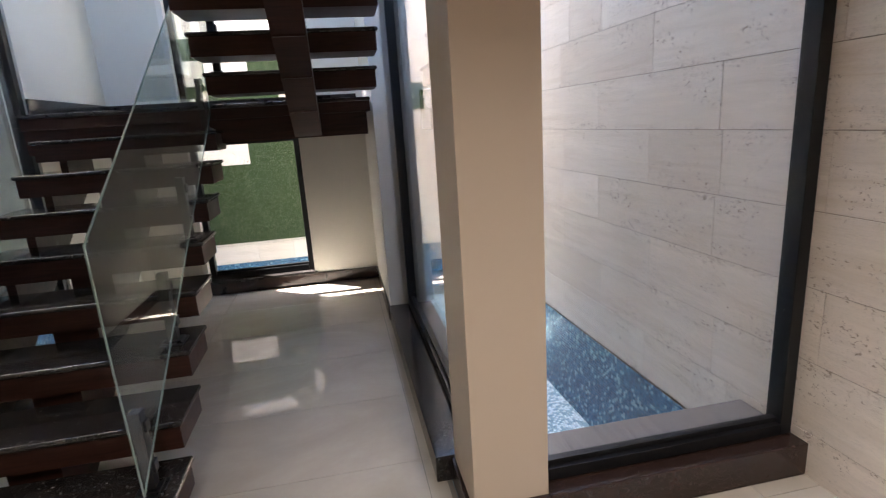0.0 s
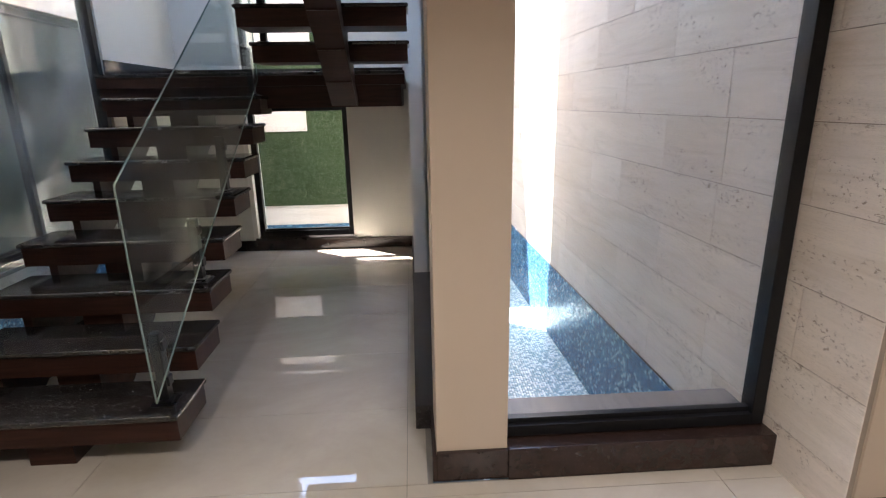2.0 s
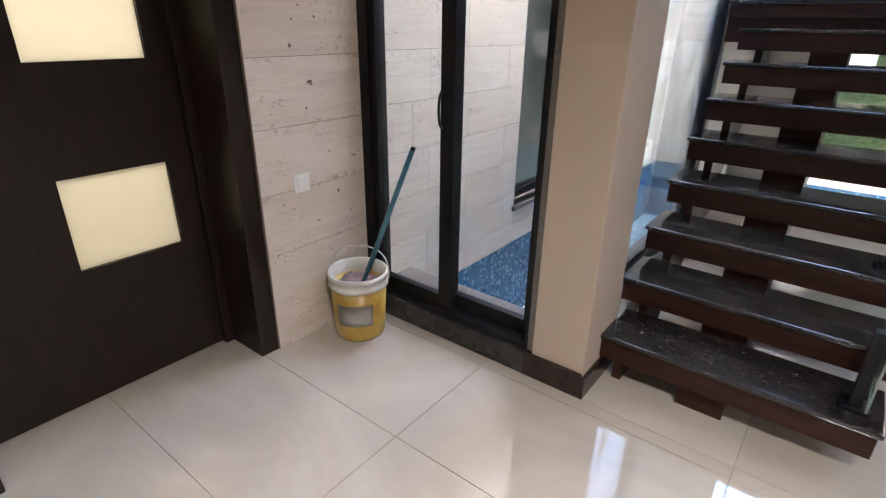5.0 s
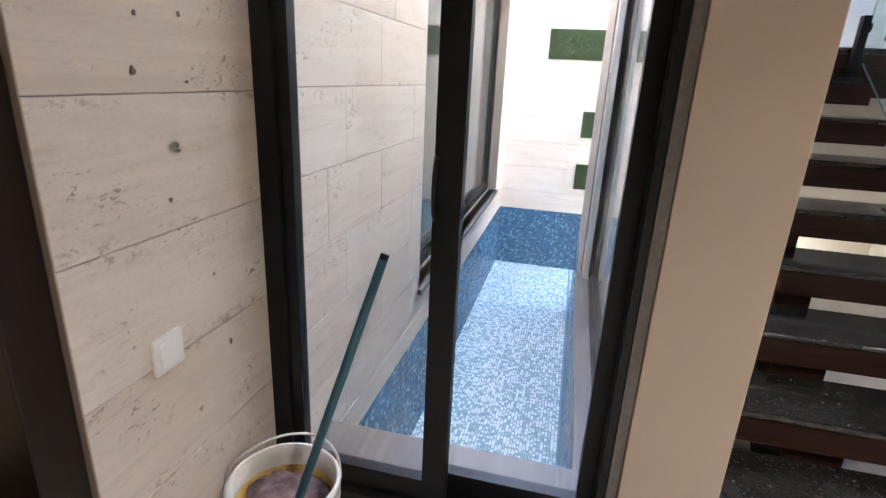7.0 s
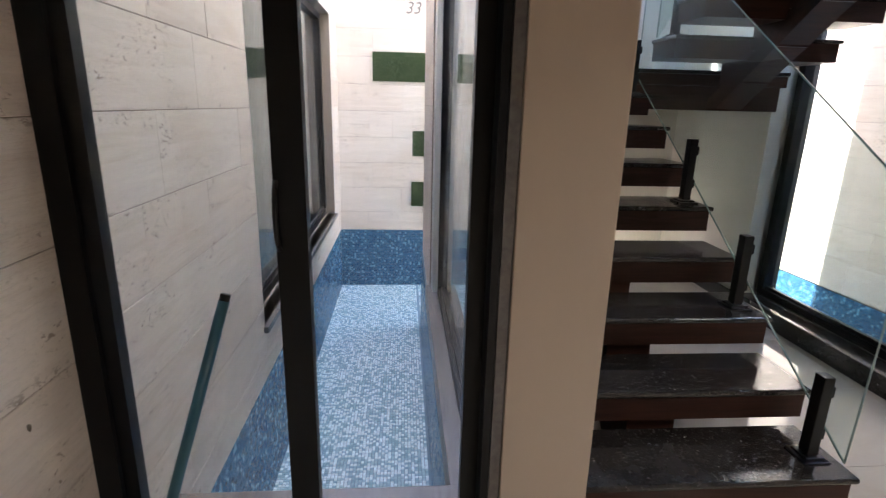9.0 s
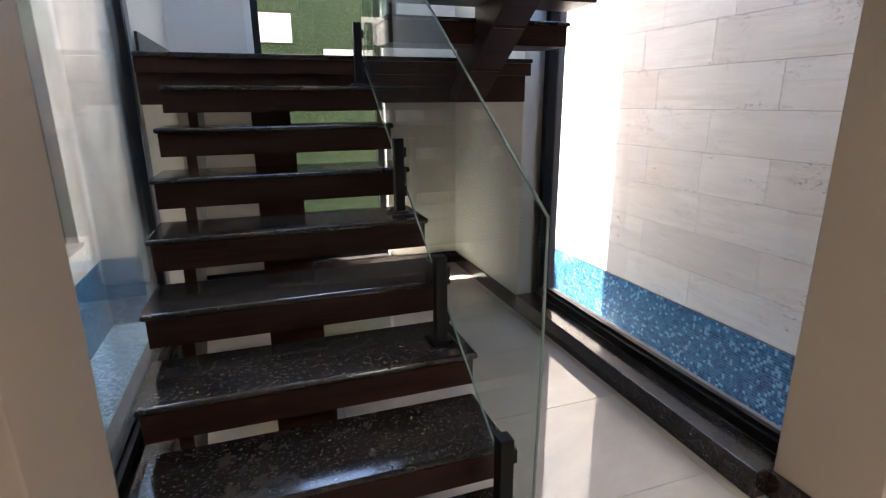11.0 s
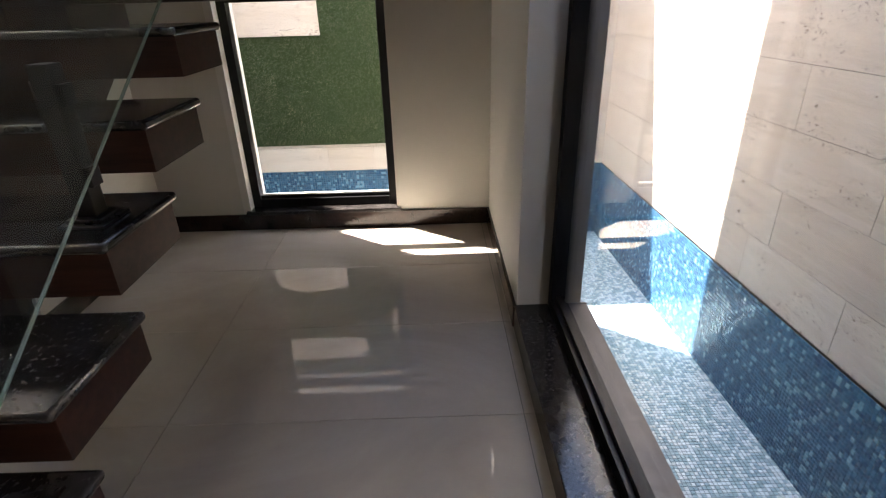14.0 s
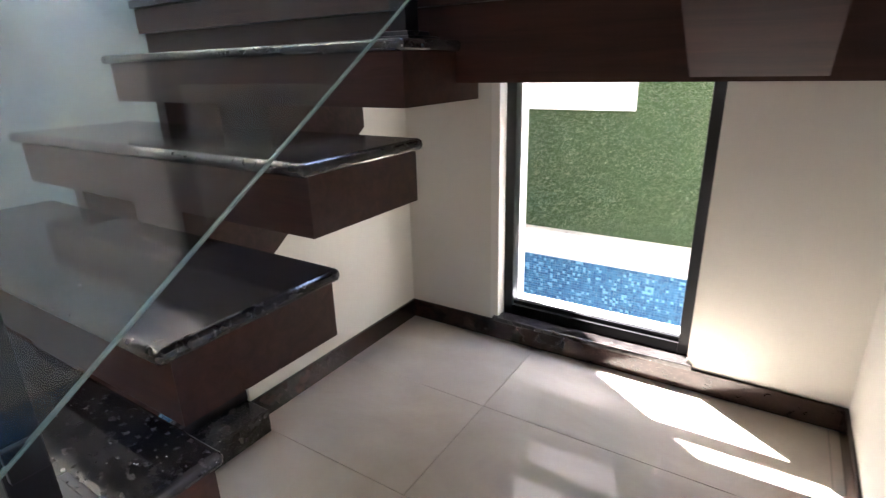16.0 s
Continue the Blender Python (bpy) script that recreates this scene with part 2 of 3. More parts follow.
def prism(points, axis, a, b, bevel=0.0):
    """A flat outline of (u, v) drawn out along an axis from a to b: x takes (y, z), y takes (x, z), z takes (x, y)."""
    place = {"x": lambda u, v, w: (w, u, v), "y": lambda u, v, w: (u, w, v), "z": lambda u, v, w: (u, v, w)}[axis]
    bm = bmesh.new()
    rings = [[bm.verts.new(place(u, v, w)) for u, v in points] for w in (a, b)]
    bm.faces.new(rings[0])
    bm.faces.new(rings[1][::-1])
    n = len(points)
    for i in range(n):
        bm.faces.new((rings[0][i], rings[1][i], rings[1][(i + 1) % n], rings[0][(i + 1) % n]))
    bmesh.ops.recalc_face_normals(bm, faces=bm.faces[:])
    if bevel:
        bmesh.ops.bevel(bm, geom=bm.edges[:], offset=bevel, segments=2, affect="EDGES", profile=0.6)
    return bm


def lathe(profile, steps=32):
    """A body turned round the z axis from (radius, height) pairs."""
    bm = bmesh.new()
    rings = []
    for r, z in profile:
        rings.append([bm.verts.new((r * math.cos(2 * math.pi * i / steps), r * math.sin(2 * math.pi * i / steps), z)) for i in range(steps)])
    for a, b in zip(rings, rings[1:]):
        for i in range(steps):
            bm.faces.new((a[i], a[(i + 1) % steps], b[(i + 1) % steps], b[i]))
    bmesh.ops.recalc_face_normals(bm, faces=bm.faces[:])
    return bm


def tube(path, radius, steps=10, closed_ends=True):
    bm = bmesh.new()
    pts = [Vector(p) for p in path]
    rings = []
    for i, p in enumerate(pts):
        way = (pts[min(i + 1, len(pts) - 1)] - pts[max(i - 1, 0)]).normalized()
        side = way.cross(Vector((0.31, 0.93, 0.2))).normalized()
        other = way.cross(side)
        rings.append([bm.verts.new(p + radius * (math.cos(2 * math.pi * k / steps) * side + math.sin(2 * math.pi * k / steps) * other)) for k in range(steps)])
    for a, b in zip(rings, rings[1:]):
        for k in range(steps):
            bm.faces.new((a[k], a[(k + 1) % steps], b[(k + 1) % steps], b[k]))
    if closed_ends:
        bm.faces.new(rings[0])
        bm.faces.new(rings[-1])
    bmesh.ops.recalc_face_normals(bm, faces=bm.faces[:])
    return bm


def part(name, bm, material, parent=None, label="", smooth=False):
    me = bpy.data.meshes.new(name)
    bm.to_mesh(me)
    bm.free()
    me.materials.append(material)
    if smooth:
        me.shade_smooth()
    ob = new(name, me)
    if parent:
        ob.parent = parent
        ob.matrix_parent_inverse = parent.matrix_basis.inverted()
    return tagged(ob, label)


def thing(name, x, y, z, label, category, group="", kind=""):
    ob = new(name)
    ob.empty_display_size = 0.1
    ob.matrix_basis = pose(x, y, z)
    return tagged(ob, label, category, group, kind)


def structure(name, bm, material, label, category):
    return tagged(part(name, bm, material), label, category, kind="structure")


def pane(name, bm, material, parent):
    ob = part(name, bm, material, parent)
    ob.visible_shadow = False
    return ob


# ---------------------------------------------------------------- plan
TOP = 5.9                       # top of the stair hall and of the courts' house walls
X_PIER = 1.016                  # corridor side of the near piers
X_RIGHT = 0.950                 # corridor's side wall at the back
X_LEFT = -1.13
Y_FRONT = 3.016                  # front of both piers
Y_BACK = 6.42                  # inner face of the back wall
Y_OUT = 6.75                    # its outer face
Z_POOL, Z_MOSAIC = -0.8, -0.10
SKIRT_H = 0.105


def right_wall(y):
    k = (y - 3.0) / 5.0
    return 2.33 - 0.165 * k


# ---------------------------------------------------------------- shell
structure("ground", boxes((-60, 60, -60, 60, -1.3, -1.2)), GROUT, "bare concrete ground below the house", "ground")
FLOOR = structure("floor", boxes((-2.75, 2.6, -4.2, 3.0, -0.3, -0.004), (X_LEFT, 1.0, 3.0, Y_BACK, -0.3, -0.004)), GROUT,
                  "polished beige porcelain tile floor", "floor")

structure("wall_back", boxes((-1.25, -0.62, Y_BACK, Y_OUT, -0.9, TOP), (0.36, 1.19, Y_BACK, Y_OUT, -0.9, TOP),
                             (-0.62, 0.36, Y_BACK, Y_OUT, -0.9, 0.10), (-0.62, 0.36, Y_BACK, Y_OUT, 4.2, TOP)), WHITE,
          "cream painted back wall with a tall window opening", "wall")
structure("wall_corridor_right", boxes((X_RIGHT, 1.05, 5.21, Y_BACK, -0.9, TOP), (1.05, 1.19, 5.285, Y_BACK, -0.9, TOP)), WHITE, "cream painted side wall beside the glazing", "wall")
structure("jamb_right", boxes((1.135, 1.225, 5.21, 5.284, -0.1, 2.75)), SILL, "grey stone outer jamb of the glazing", "jamb")
structure("wall_corridor_left", boxes((-1.25, X_LEFT, 5.25, Y_BACK, -0.9, TOP)), WHITE, "cream painted wall under the stair landing", "wall")
structure("pier_right", boxes((X_PIER, 1.285, Y_FRONT, 3.34, 0, TOP), bevel=0.004), BEIGE, "beige painted pier between the two glazed openings", "pier")
structure("pier_left", boxes((-1.192, -0.952, 3.003, 3.34, 0, TOP), bevel=0.004), BEIGE, "beige painted pier beside the stairs", "pier")
# Stands for the pier's left face; its shade is put in as grey.
structure("trim_pier_left", boxes((-1.221, -1.193, 3.010, 3.34, 0.12, 2.75)), SILL, "grey strip standing for the shaded left face of the pier", "trim")
structure("ceiling", boxes((-2.9, 3.9, -4.4, 2.80, 2.98, 3.2), (-2.9, -1.2, 2.80, 2.98, 2.98, 3.2), (1.285, 3.9, 2.80, 3.0, 2.98, 3.2)), BEIGE, "beige painted lobby ceiling", "ceiling")
structure("roof_slab", boxes((-1.3, 1.3, 2.98, 6.8, TOP, TOP + 0.2)), CEIL, "white ceiling high over the stairs", "ceiling")
# Unseen upper walls: side pieces keep sun out, front gap lets sky fill in.
structure("wall_over_lobby", boxes((-2.9, -1.222, 3.003, 3.3, 2.75, 3.3), (-1.222, -1.0, 2.80, 2.98, 2.98, TOP), (1.0, 1.285, 2.80, 2.98, 2.98, TOP), (-1.0, 1.0, 2.80, 2.98, 2.98, 3.35), (-1.0, 1.0, 2.80, 2.98, 5.7, TOP), (1.285, 2.9, 3.02, 3.3, 2.75, 3.3),
                                   (-1.25, -1.08, 3.34, 5.25, 2.75, TOP), (1.03, 1.19, 3.34, 5.21, 2.75, TOP)), WHITE,
          "unseen closing wall above the glazed openings, shaped to block sun and admit sky", "wall")
# Unseen closing wall; its dark colour is chosen to absorb bounce light.
structure("wall_lobby_rear", boxes((-2.9, -2.62, -4.4, -4.2, 0, 3.0), (-2.62, 3.7, -4.4, -4.2, 0, 3.0)), TAUPE, "unseen rear wall of the lobby, darkened to cut bounce light", "wall")

structure("wall_lobby_left", boxes((-2.9, -2.68, -4.2, 1.25, 0, 3.0), (-2.9, -2.68, 2.415, 3.05, 0, 3.0), (-2.9, -2.68, 1.25, 2.415, 2.15, 3.0), (-2.68, -2.27, 2.415, 3.05, 0, 3.0), (-2.68, -2.27, -4.2, 1.25, 0, 3.0),
                                   (-2.68, -2.27, 1.25, 2.415, 2.24, 3.0)), WHITE, "cream painted lobby wall round the wooden door", "wall")

# next room behind the wooden door, and the room behind the left court's window
structure("wall_next_room", boxes((-4.4, -4.2, 0.4, 3.2, 0, 3.0), (-4.2, -2.9, 0.4, 0.6, 0, 3.0), (-4.2, -2.9, 3.0, 3.2, 0, 3.0), (-4.4, -2.9, 0.4, 3.2, 3.0, 3.2), (-4.4, -2.9, 0.4, 3.2, -0.2, 0.0)),
          WHITE, "cream walls of the room behind the wooden door", "wall")
structure("wall_far_room", boxes((-5.2, -5.0, 3.3, 8.4, -0.2, 3.2), (-5.0, -2.5, 3.3, 3.5, -0.2, 3.2), (-5.0, -2.5, 8.2, 8.4, -0.2, 3.2), (-5.2, -2.5, 3.3, 8.4, 3.2, 3.4), (-5.2, -2.5, 3.3, 8.4, -0.4, -0.2)),
          WHITE, "cream walls of the room behind the court window", "wall")
structure("wall_lobby_side", boxes((2.362, 3.7, 2.662, 3.0, 0, 3.0), (3.7, 3.9, -4.4, 3.0, 0, 3.0)), BEIGE, "beige painted lobby wall beside the travertine", "wall")
structure("floor_beyond", boxes((2.6, 3.7, -4.2, 2.66, -0.3, 0.0)), TILE, "polished beige porcelain floor", "floor")


# ---------------------------------------------------------------- plinths and skirtings
def skirting(rows, label="dark brown polished stone skirting", category="skirting"):
    for r in rows:
        structure("baseboard", boxes(r, bevel=0.003), SKIRT, label, category)


S = SKIRT_H
skirting([(X_LEFT, X_RIGHT - 0.016, Y_BACK - 0.016, Y_BACK, 0, S), (X_LEFT, X_LEFT + 0.016, 5.25, Y_BACK - 0.016, 0, S),
          (X_RIGHT - 0.016, X_RIGHT, 5.21, Y_BACK, 0, S), (X_PIER - 0.016, X_PIER, Y_FRONT - 0.016, 3.34, 0, S),
          (X_PIER, 1.287, Y_FRONT - 0.016, Y_FRONT, 0, S + 0.02), (-1.222, -0.952, 2.987, 3.003, 0, S + 0.012), (-0.952, -0.936, 2.987, 3.34, 0, S),
          (2.362, 3.7, 2.646, 2.662, 0, S + 0.02)])
structure("plinth_right_side", boxes((X_RIGHT - 0.012, 1.085, 3.34, 5.21, 0, 0.115), bevel=0.004), GRANITE, "dark granite plinth under the side glazing", "plinth")
structure("sill_right_side", boxes((1.085, 1.25, 3.34, 5.21, 0, 0.12), bevel=0.004), SILL, "grey stone outer sill of the side glazing", "sill")
structure("plinth_right_front", boxes((1.287, 2.34, 2.99, 3.10, 0, 0.135), bevel=0.004), SKIRT, "dark brown granite plinth under the front glazing", "plinth")
structure("sill_right_front", boxes((1.287, 2.325, 3.10, 3.33, 0, 0.14), bevel=0.004), SILL, "grey stone outer sill of the front glazing", "sill")
structure("plinth_left_front", boxes((-2.222, -1.222, 2.987, 3.10, 0, 0.115), bevel=0.004), GRANITE, "dark granite threshold under the sliding door", "plinth")
structure("sill_left_front", boxes((-2.222, -1.222, 3.10, 3.33, 0, 0.12), bevel=0.004), SILL, "grey stone outer sill of the sliding door", "sill")
structure("plinth_left_side", boxes((-1.17, -1.02, 3.34, 5.25, 0, 0.105), bevel=0.004), GRANITE, "dark granite plinth under the stair glazing", "plinth")
structure("sill_left_side", boxes((-1.29, -1.17, 3.34, 5.40, -0.02, 0.11), bevel=0.004), SILL, "grey stone outer sill beside the court", "sill")
structure("sill_back_window", boxes((-0.60, 0.385, Y_BACK - 0.02, 6.52, 0.10, 0.125), bevel=0.004), GRANITE, "dark granite inner window sill", "sill")
structure("sill_back_outer", boxes((-0.62, 0.36, 6.56, 6.78, 0.10, 0.12), bevel=0.003), CEIL, "white outer window sill", "sill")


# ---------------------------------------------------------------- windows
def window(name, axis, fixed, depth, a0, a1, z0, z1, stile, rail, glass, label, mullions=(), transoms=(), near=True):
    """A framed pane in the plane axis = fixed: stiles at both ends, rails, optional mullions and transoms."""
    def bx(u0, u1, w0, w1, d0, d1):
        return (fixed + d0, fixed + d1, u0, u1, w0, w1) if axis == "x" else (u0, u1, fixed + d0, fixed + d1, w0, w1)
    mid = ((a0 + a1) / 2, fixed) if axis == "y" else (fixed, (a0 + a1) / 2)
    root = thing(name, mid[0], mid[1], z0, label, "window", kind="structure")
    first = stile if near else 0.0
    for u0, u1 in ((a0, a0 + stile), (a1 - stile, a1))[0 if near else 1:]:
        part("stile", boxes(bx(u0, u1, z0, z1, 0, depth), bevel=0.003), BLACK, root)
    part("rail", boxes(bx(a0 + first, a1 - stile, z0, z0 + rail, 0, depth), bx(a0 + first, a1 - stile, z0 + rail, z0 + rail + 0.02, depth * 0.3, depth * 0.7)), BLACK, root)
    part("rail", boxes(bx(a0 + first, a1 - stile, z1 - rail, z1, 0, depth)), BLACK, root)
    for u in mullions:
        part("mullion", boxes(bx(u - 0.025, u + 0.025, z0 + rail, z1 - rail, 0.004, depth - 0.004), bevel=0.003), BLACK, root)
    for w in transoms:
        part("transom", boxes(bx(a0 + first, a1 - stile, w - 0.03, w + 0.03, 0.006, depth - 0.006)), BLACK, root)
    pane("glass_pane", boxes(bx(a0 + first - (0.005 if near else -0.002), a1 - stile + 0.005, z0 + rail, z1 - rail, depth * 0.5 - 0.004, depth * 0.5 + 0.004)), glass, root)
    return root


window("window_right_side", "x", 1.084, 0.066, 3.342, 5.21, 0.12, 2.75, 0.055, 0.045, GLASS, "black framed fixed glazing beside the right court", near=False)
window("window_right_front", "y", 3.06, 0.075, 1.287, 2.318, 0.14, 2.75, 0.05, 0.045, GLASS, "black framed glazing facing the right court", near=False)
window("window_left_side", "x", -1.215, 0.07, 3.34, 5.25, 0.11, 2.75, 0.055, 0.045, GLASS_DUSTY, "black framed glazing beside the stairs, dusty and smeared")
window("window_back", "y", 6.49, 0.07, -0.575, 0.358, 0.125, 4.2, 0.05, 0.05, GLASS, "tall black framed window in the back wall", transoms=(1.36,))
# Added, unseen: glazes the front gap so sky light brightens the stairs.
window("window_sky_fill", "y", 2.86, 0.07, -1.0, 1.0, 3.35, 5.7, 0.05, 0.05, GLASS, "added unseen window that lets sky light into the stair hall", mullions=(0.0,))
structure("trim", boxes((-0.62, -0.575, Y_BACK, Y_OUT, 0.10, 4.2)), CEIL, "white painted window reveal", "trim")

# sliding door of the left court
door = thing("door_1", -1.74, 3.05, 0.115, "black aluminium sliding glass door, closed", "door", kind="structure")
part("frame", boxes((-2.222, -2.165, 3.015, 3.135, 0.117, 2.75), (-1.243, -1.223, 3.015, 3.135, 0.117, 2.75), (-2.165, -1.243, 3.015, 3.135, 2.70, 2.75),
                    (-2.165, -1.243, 3.015, 3.135, 0.117, 0.14)), BLACK, door)
for x0, x1, y0, s0, s1 in ((-2.165, -1.672, 3.03, 0.036, 0.072), (-1.745, -1.243, 3.085, 0.052, 0.046)):
    leaf = part("leaf", boxes((x0, x0 + s0, y0, y0 + 0.04, 0.142, 2.70), (x1 - s1, x1, y0, y0 + 0.04, 0.142, 2.70), (x0 + s0, x1 - s1, y0, y0 + 0.04, 0.142, 0.21),
                              (x0 + s0, x1 - s1, y0, y0 + 0.04, 2.64, 2.70)), BLACK, door)
    pane("glass_pane", boxes((x0 + s0 - 0.006, x1 - s1 + 0.006, y0 + 0.016, y0 + 0.024, 0.21, 2.65)), GLASS, leaf)
    if x0 < -2:
        grip = [(-1.738, 3.03 - 0.022 * math.sin(math.pi * k / 8) ** 0.5, 1.03 + 0.16 * k / 8) for k in range(9)]
        part("handle", tube(grip, 0.006), BLACK, leaf, smooth=True)

# wooden door with two frosted lights
timber = thing("door_2", -2.5, 1.83, 0.0, "dark stained wooden door with frosted glass lights, closed", "door", kind="structure")
part("jamb", boxes((-2.52, -2.235, 2.325, 2.415, 0, 2.15), (-2.52, -2.235, 1.25, 1.34, 0, 2.15), (-2.52, -2.235, 1.25, 2.415, 2.15, 2.24), (-2.55, -2.47, 2.285, 2.325, 0, 2.15), bevel=0.004), WOOD_DOOR, timber)
LIGHTS = ((0.56, 0.918), (1.315, 1.675))
part("leaf", boxes((-2.545, -2.50, 1.34, 1.79, 0.008, 2.15), (-2.545, -2.50, 2.185, 2.295, 0.008, 2.15), (-2.545, -2.50, 1.79, 2.185, 0.008, 0.56),
                   (-2.545, -2.50, 1.79, 2.185, 0.918, 1.315), (-2.545, -2.50, 1.79, 2.185, 1.675, 2.15)), WOOD_DOOR, timber)
FROST = Mat("frosted_glass", 0.4)
frost = FROST.t.nodes.new("ShaderNodeBsdfTranslucent")
frost.inputs["Color"].default_value = (0.9, 0.86, 0.76, 1)
both = FROST.t.nodes.new("ShaderNodeMixShader")
both.inputs[0].default_value = 0.75
FROST.colour(FROST.ramp(FROST.noise(6, 3), (0.3, (0.62, 0.56, 0.44)), (0.7, (0.75, 0.70, 0.60))))
FROST.link(FROST.b.outputs[0], both.inputs[1])
FROST.link(frost.outputs[0], both.inputs[2])
FROST.link(both.outputs[0], FROST.t.nodes["Material Output"].inputs["Surface"])
for z0, z1 in LIGHTS:
    part("frosted_light", boxes((-2.527, -2.519, 1.79, 2.185, z0, z1)), FROST.m, timber, "warm frosted glass light")
area_lamp("next_room_lamp", look((-3.9, 1.9, 1.9), (-2.5, 2.0, 1.1)), 0.8, 0.8, 1.7, (1.0, 0.90, 0.72))


# ---------------------------------------------------------------- stairs
Z1, RISE, Y1, GO, DEEP = 0.236, 0.1735, 3.155, 0.2495, 0.305
XS0, XS1 = -0.982, 0.018
stairs = thing("staircase", -0.5, 3.3, 0.0, "dark stained wooden staircase with black granite treads and a landing", "staircase")


def tread(x0, x1, y0, y1, top, nose):
    """A boxed wooden tread with a granite slab that stands out at the nosing (nose: -1 towards the walker, 1 away)."""
    bm = boxes((x0 + 0.012, x1 - 0.012, y0 + 0.02, y1 - 0.012, top - 0.118, top - 0.022))
    wooden = part("tread", bm, WOOD_STEP, stairs)
    slab = bmesh.new()
    box(slab, x0, x1, y0, y1, top - 0.022, top)
    bmesh.ops.bevel(slab, geom=slab.edges[:], offset=0.0095, segments=4, affect="EDGES", profile=0.5)
    part("granite_slab", slab, GRANITE, wooden, "black flecked granite slab")
    return wooden


for i in range(8):
    tread(XS0 - 0.0033 * i, XS1 - 0.0033 * i, Y1 + GO * i, Y1 + GO * i + DEEP, Z1 + RISE * i, -1)
LAND = Z1 + RISE * 8 - 0.02
part("landing", boxes((-1.11, 0.90, 5.10, Y_BACK - 0.004, LAND - 0.235, LAND - 0.09), (-1.11, 0.925, 5.08, Y_BACK - 0.004, LAND - 0.09, LAND - 0.024)), WOOD_STEP, stairs)
part("landing_slab", boxes((-1.11, 0.928, 5.065, Y_BACK - 0.004, LAND - 0.022, LAND), bevel=0.005), GRANITE, stairs, "black flecked granite slab")
part("landing_skirting", boxes((-1.11, -1.096, 5.2, Y_BACK - 0.02, LAND + 0.002, LAND + 0.10), (-1.11, 0.9, Y_BACK - 0.018, Y_BACK - 0.004, LAND + 0.002, LAND + 0.10)), GRANITE, stairs)
UP = [(4.76 - GO * (k - 1), LAND + 0.155 + 0.17 * (k - 1)) for k in range(1, 10)]
for y0, z in UP:
    tread(0.0, 0.965, y0 - 0.02, y0 + DEEP - 0.03, z, 1)


low = [(Y1 + 0.07, 0.0), (Y1 + 0.07, Z1 - 0.118)]
for i in range(8):
    y = Y1 + GO * i
    low.append((y + GO + 0.07, Z1 + RISE * i - 0.118))
    low.append((y + GO + 0.07, Z1 + RISE * (i + 1) - 0.118 if i < 7 else LAND - 0.21))
low += [(5.3, LAND - 0.21), (5.3, LAND - 0.36), (Y1 + 0.07 + 0.36, 0.0)]
part("stringer", prism(low, "x", -0.625, -0.445), WOOD_STEP, stairs)
part("stringer", prism(low, "x", -0.9, -0.86), WOOD_STEP, stairs)
slope = 0.17 / GO
high = [(5.16, LAND - 0.22), (5.0, LAND - 0.225), (2.75, LAND - 0.225 + slope * 2.25), (2.75, LAND - 0.225 + slope * 2.25 + 0.22), (4.78, LAND + 0.03), (5.16, LAND - 0.21)]
part("stringer", prism(high, "x", 0.435, 0.60), WOOD_STEP, stairs, "dark wooden central beam")
for y0, z in UP:
    part("bracket", boxes((0.44, 0.595, y0 + 0.02, y0 + DEEP - 0.06, z - 0.24, z - 0.118)), WOOD_STEP, stairs)


def spigot(parent, x, y, z, h=0.305):
    """A square post with a slotted cheek that grips the glass, on a stepped base plate."""
    post = part("post", boxes((x - 0.019, x + 0.019, y - 0.022, y + 0.022, z + 0.016, z + h), bevel=0.003), BLACK, parent)
    for c in (0.075, h - 0.075):
        part("clamp", boxes((x + 0.0195, x + 0.030, y - 0.018, y + 0.018, z + c, z + c + 0.04), bevel=0.002), BLACK, post)
    part("base_plate", boxes((x - 0.046, x + 0.046, y - 0.050, y + 0.050, z, z + 0.007), (x - 0.034, x + 0.034, y - 0.037, y + 0.037, z + 0.0065, z + 0.016), bevel=0.0025), STEEL, post, "dark polished base plate")


rail = thing("glass_balustrade", -0.03, 3.2, Z1, "frameless green tinted glass balustrade on black posts", "balustrade", "stair balustrades")
XG = -0.052
outline = [(3.162, 0.295), (3.150, 0.75), (3.150, 1.14), (5.05, 2.40), (5.05, 1.553)]
glass = pane("glass_panel", prism(outline, "x", XG - 0.005, XG + 0.005), GLASS_RAIL, rail)
part("glass_edge", tube([(XG, y, z) for y, z in outline + outline[:1]], 0.0036, 6), GLASS_EDGE, rail, "green polished glass edge")
for k in (0, 2, 4, 7):
    spigot(rail, -0.073 - 0.002 * k, Y1 + GO * k + 0.125, Z1 + RISE * k)
rail = thing("glass_balustrade", 0.03, 4.9, LAND + 0.155, "frameless green tinted glass balustrade of the upper flight", "balustrade", "stair balustrades")
outline = [(5.03, LAND + 0.17), (5.03, LAND + 1.0), (2.95, LAND + 1.0 + slope * 2.08), (2.95, LAND + 0.17 + slope * 2.08)]
pane("glass_panel", prism(outline, "x", 0.025, 0.035), GLASS_RAIL, rail)
part("glass_edge", tube([(0.03, y, z) for y, z in outline], 0.0035, 6), GLASS_EDGE, rail)
for k in (0, 2, 4, 6):
    spigot(rail, 0.06, UP[k][0] + 0.12, UP[k][1])


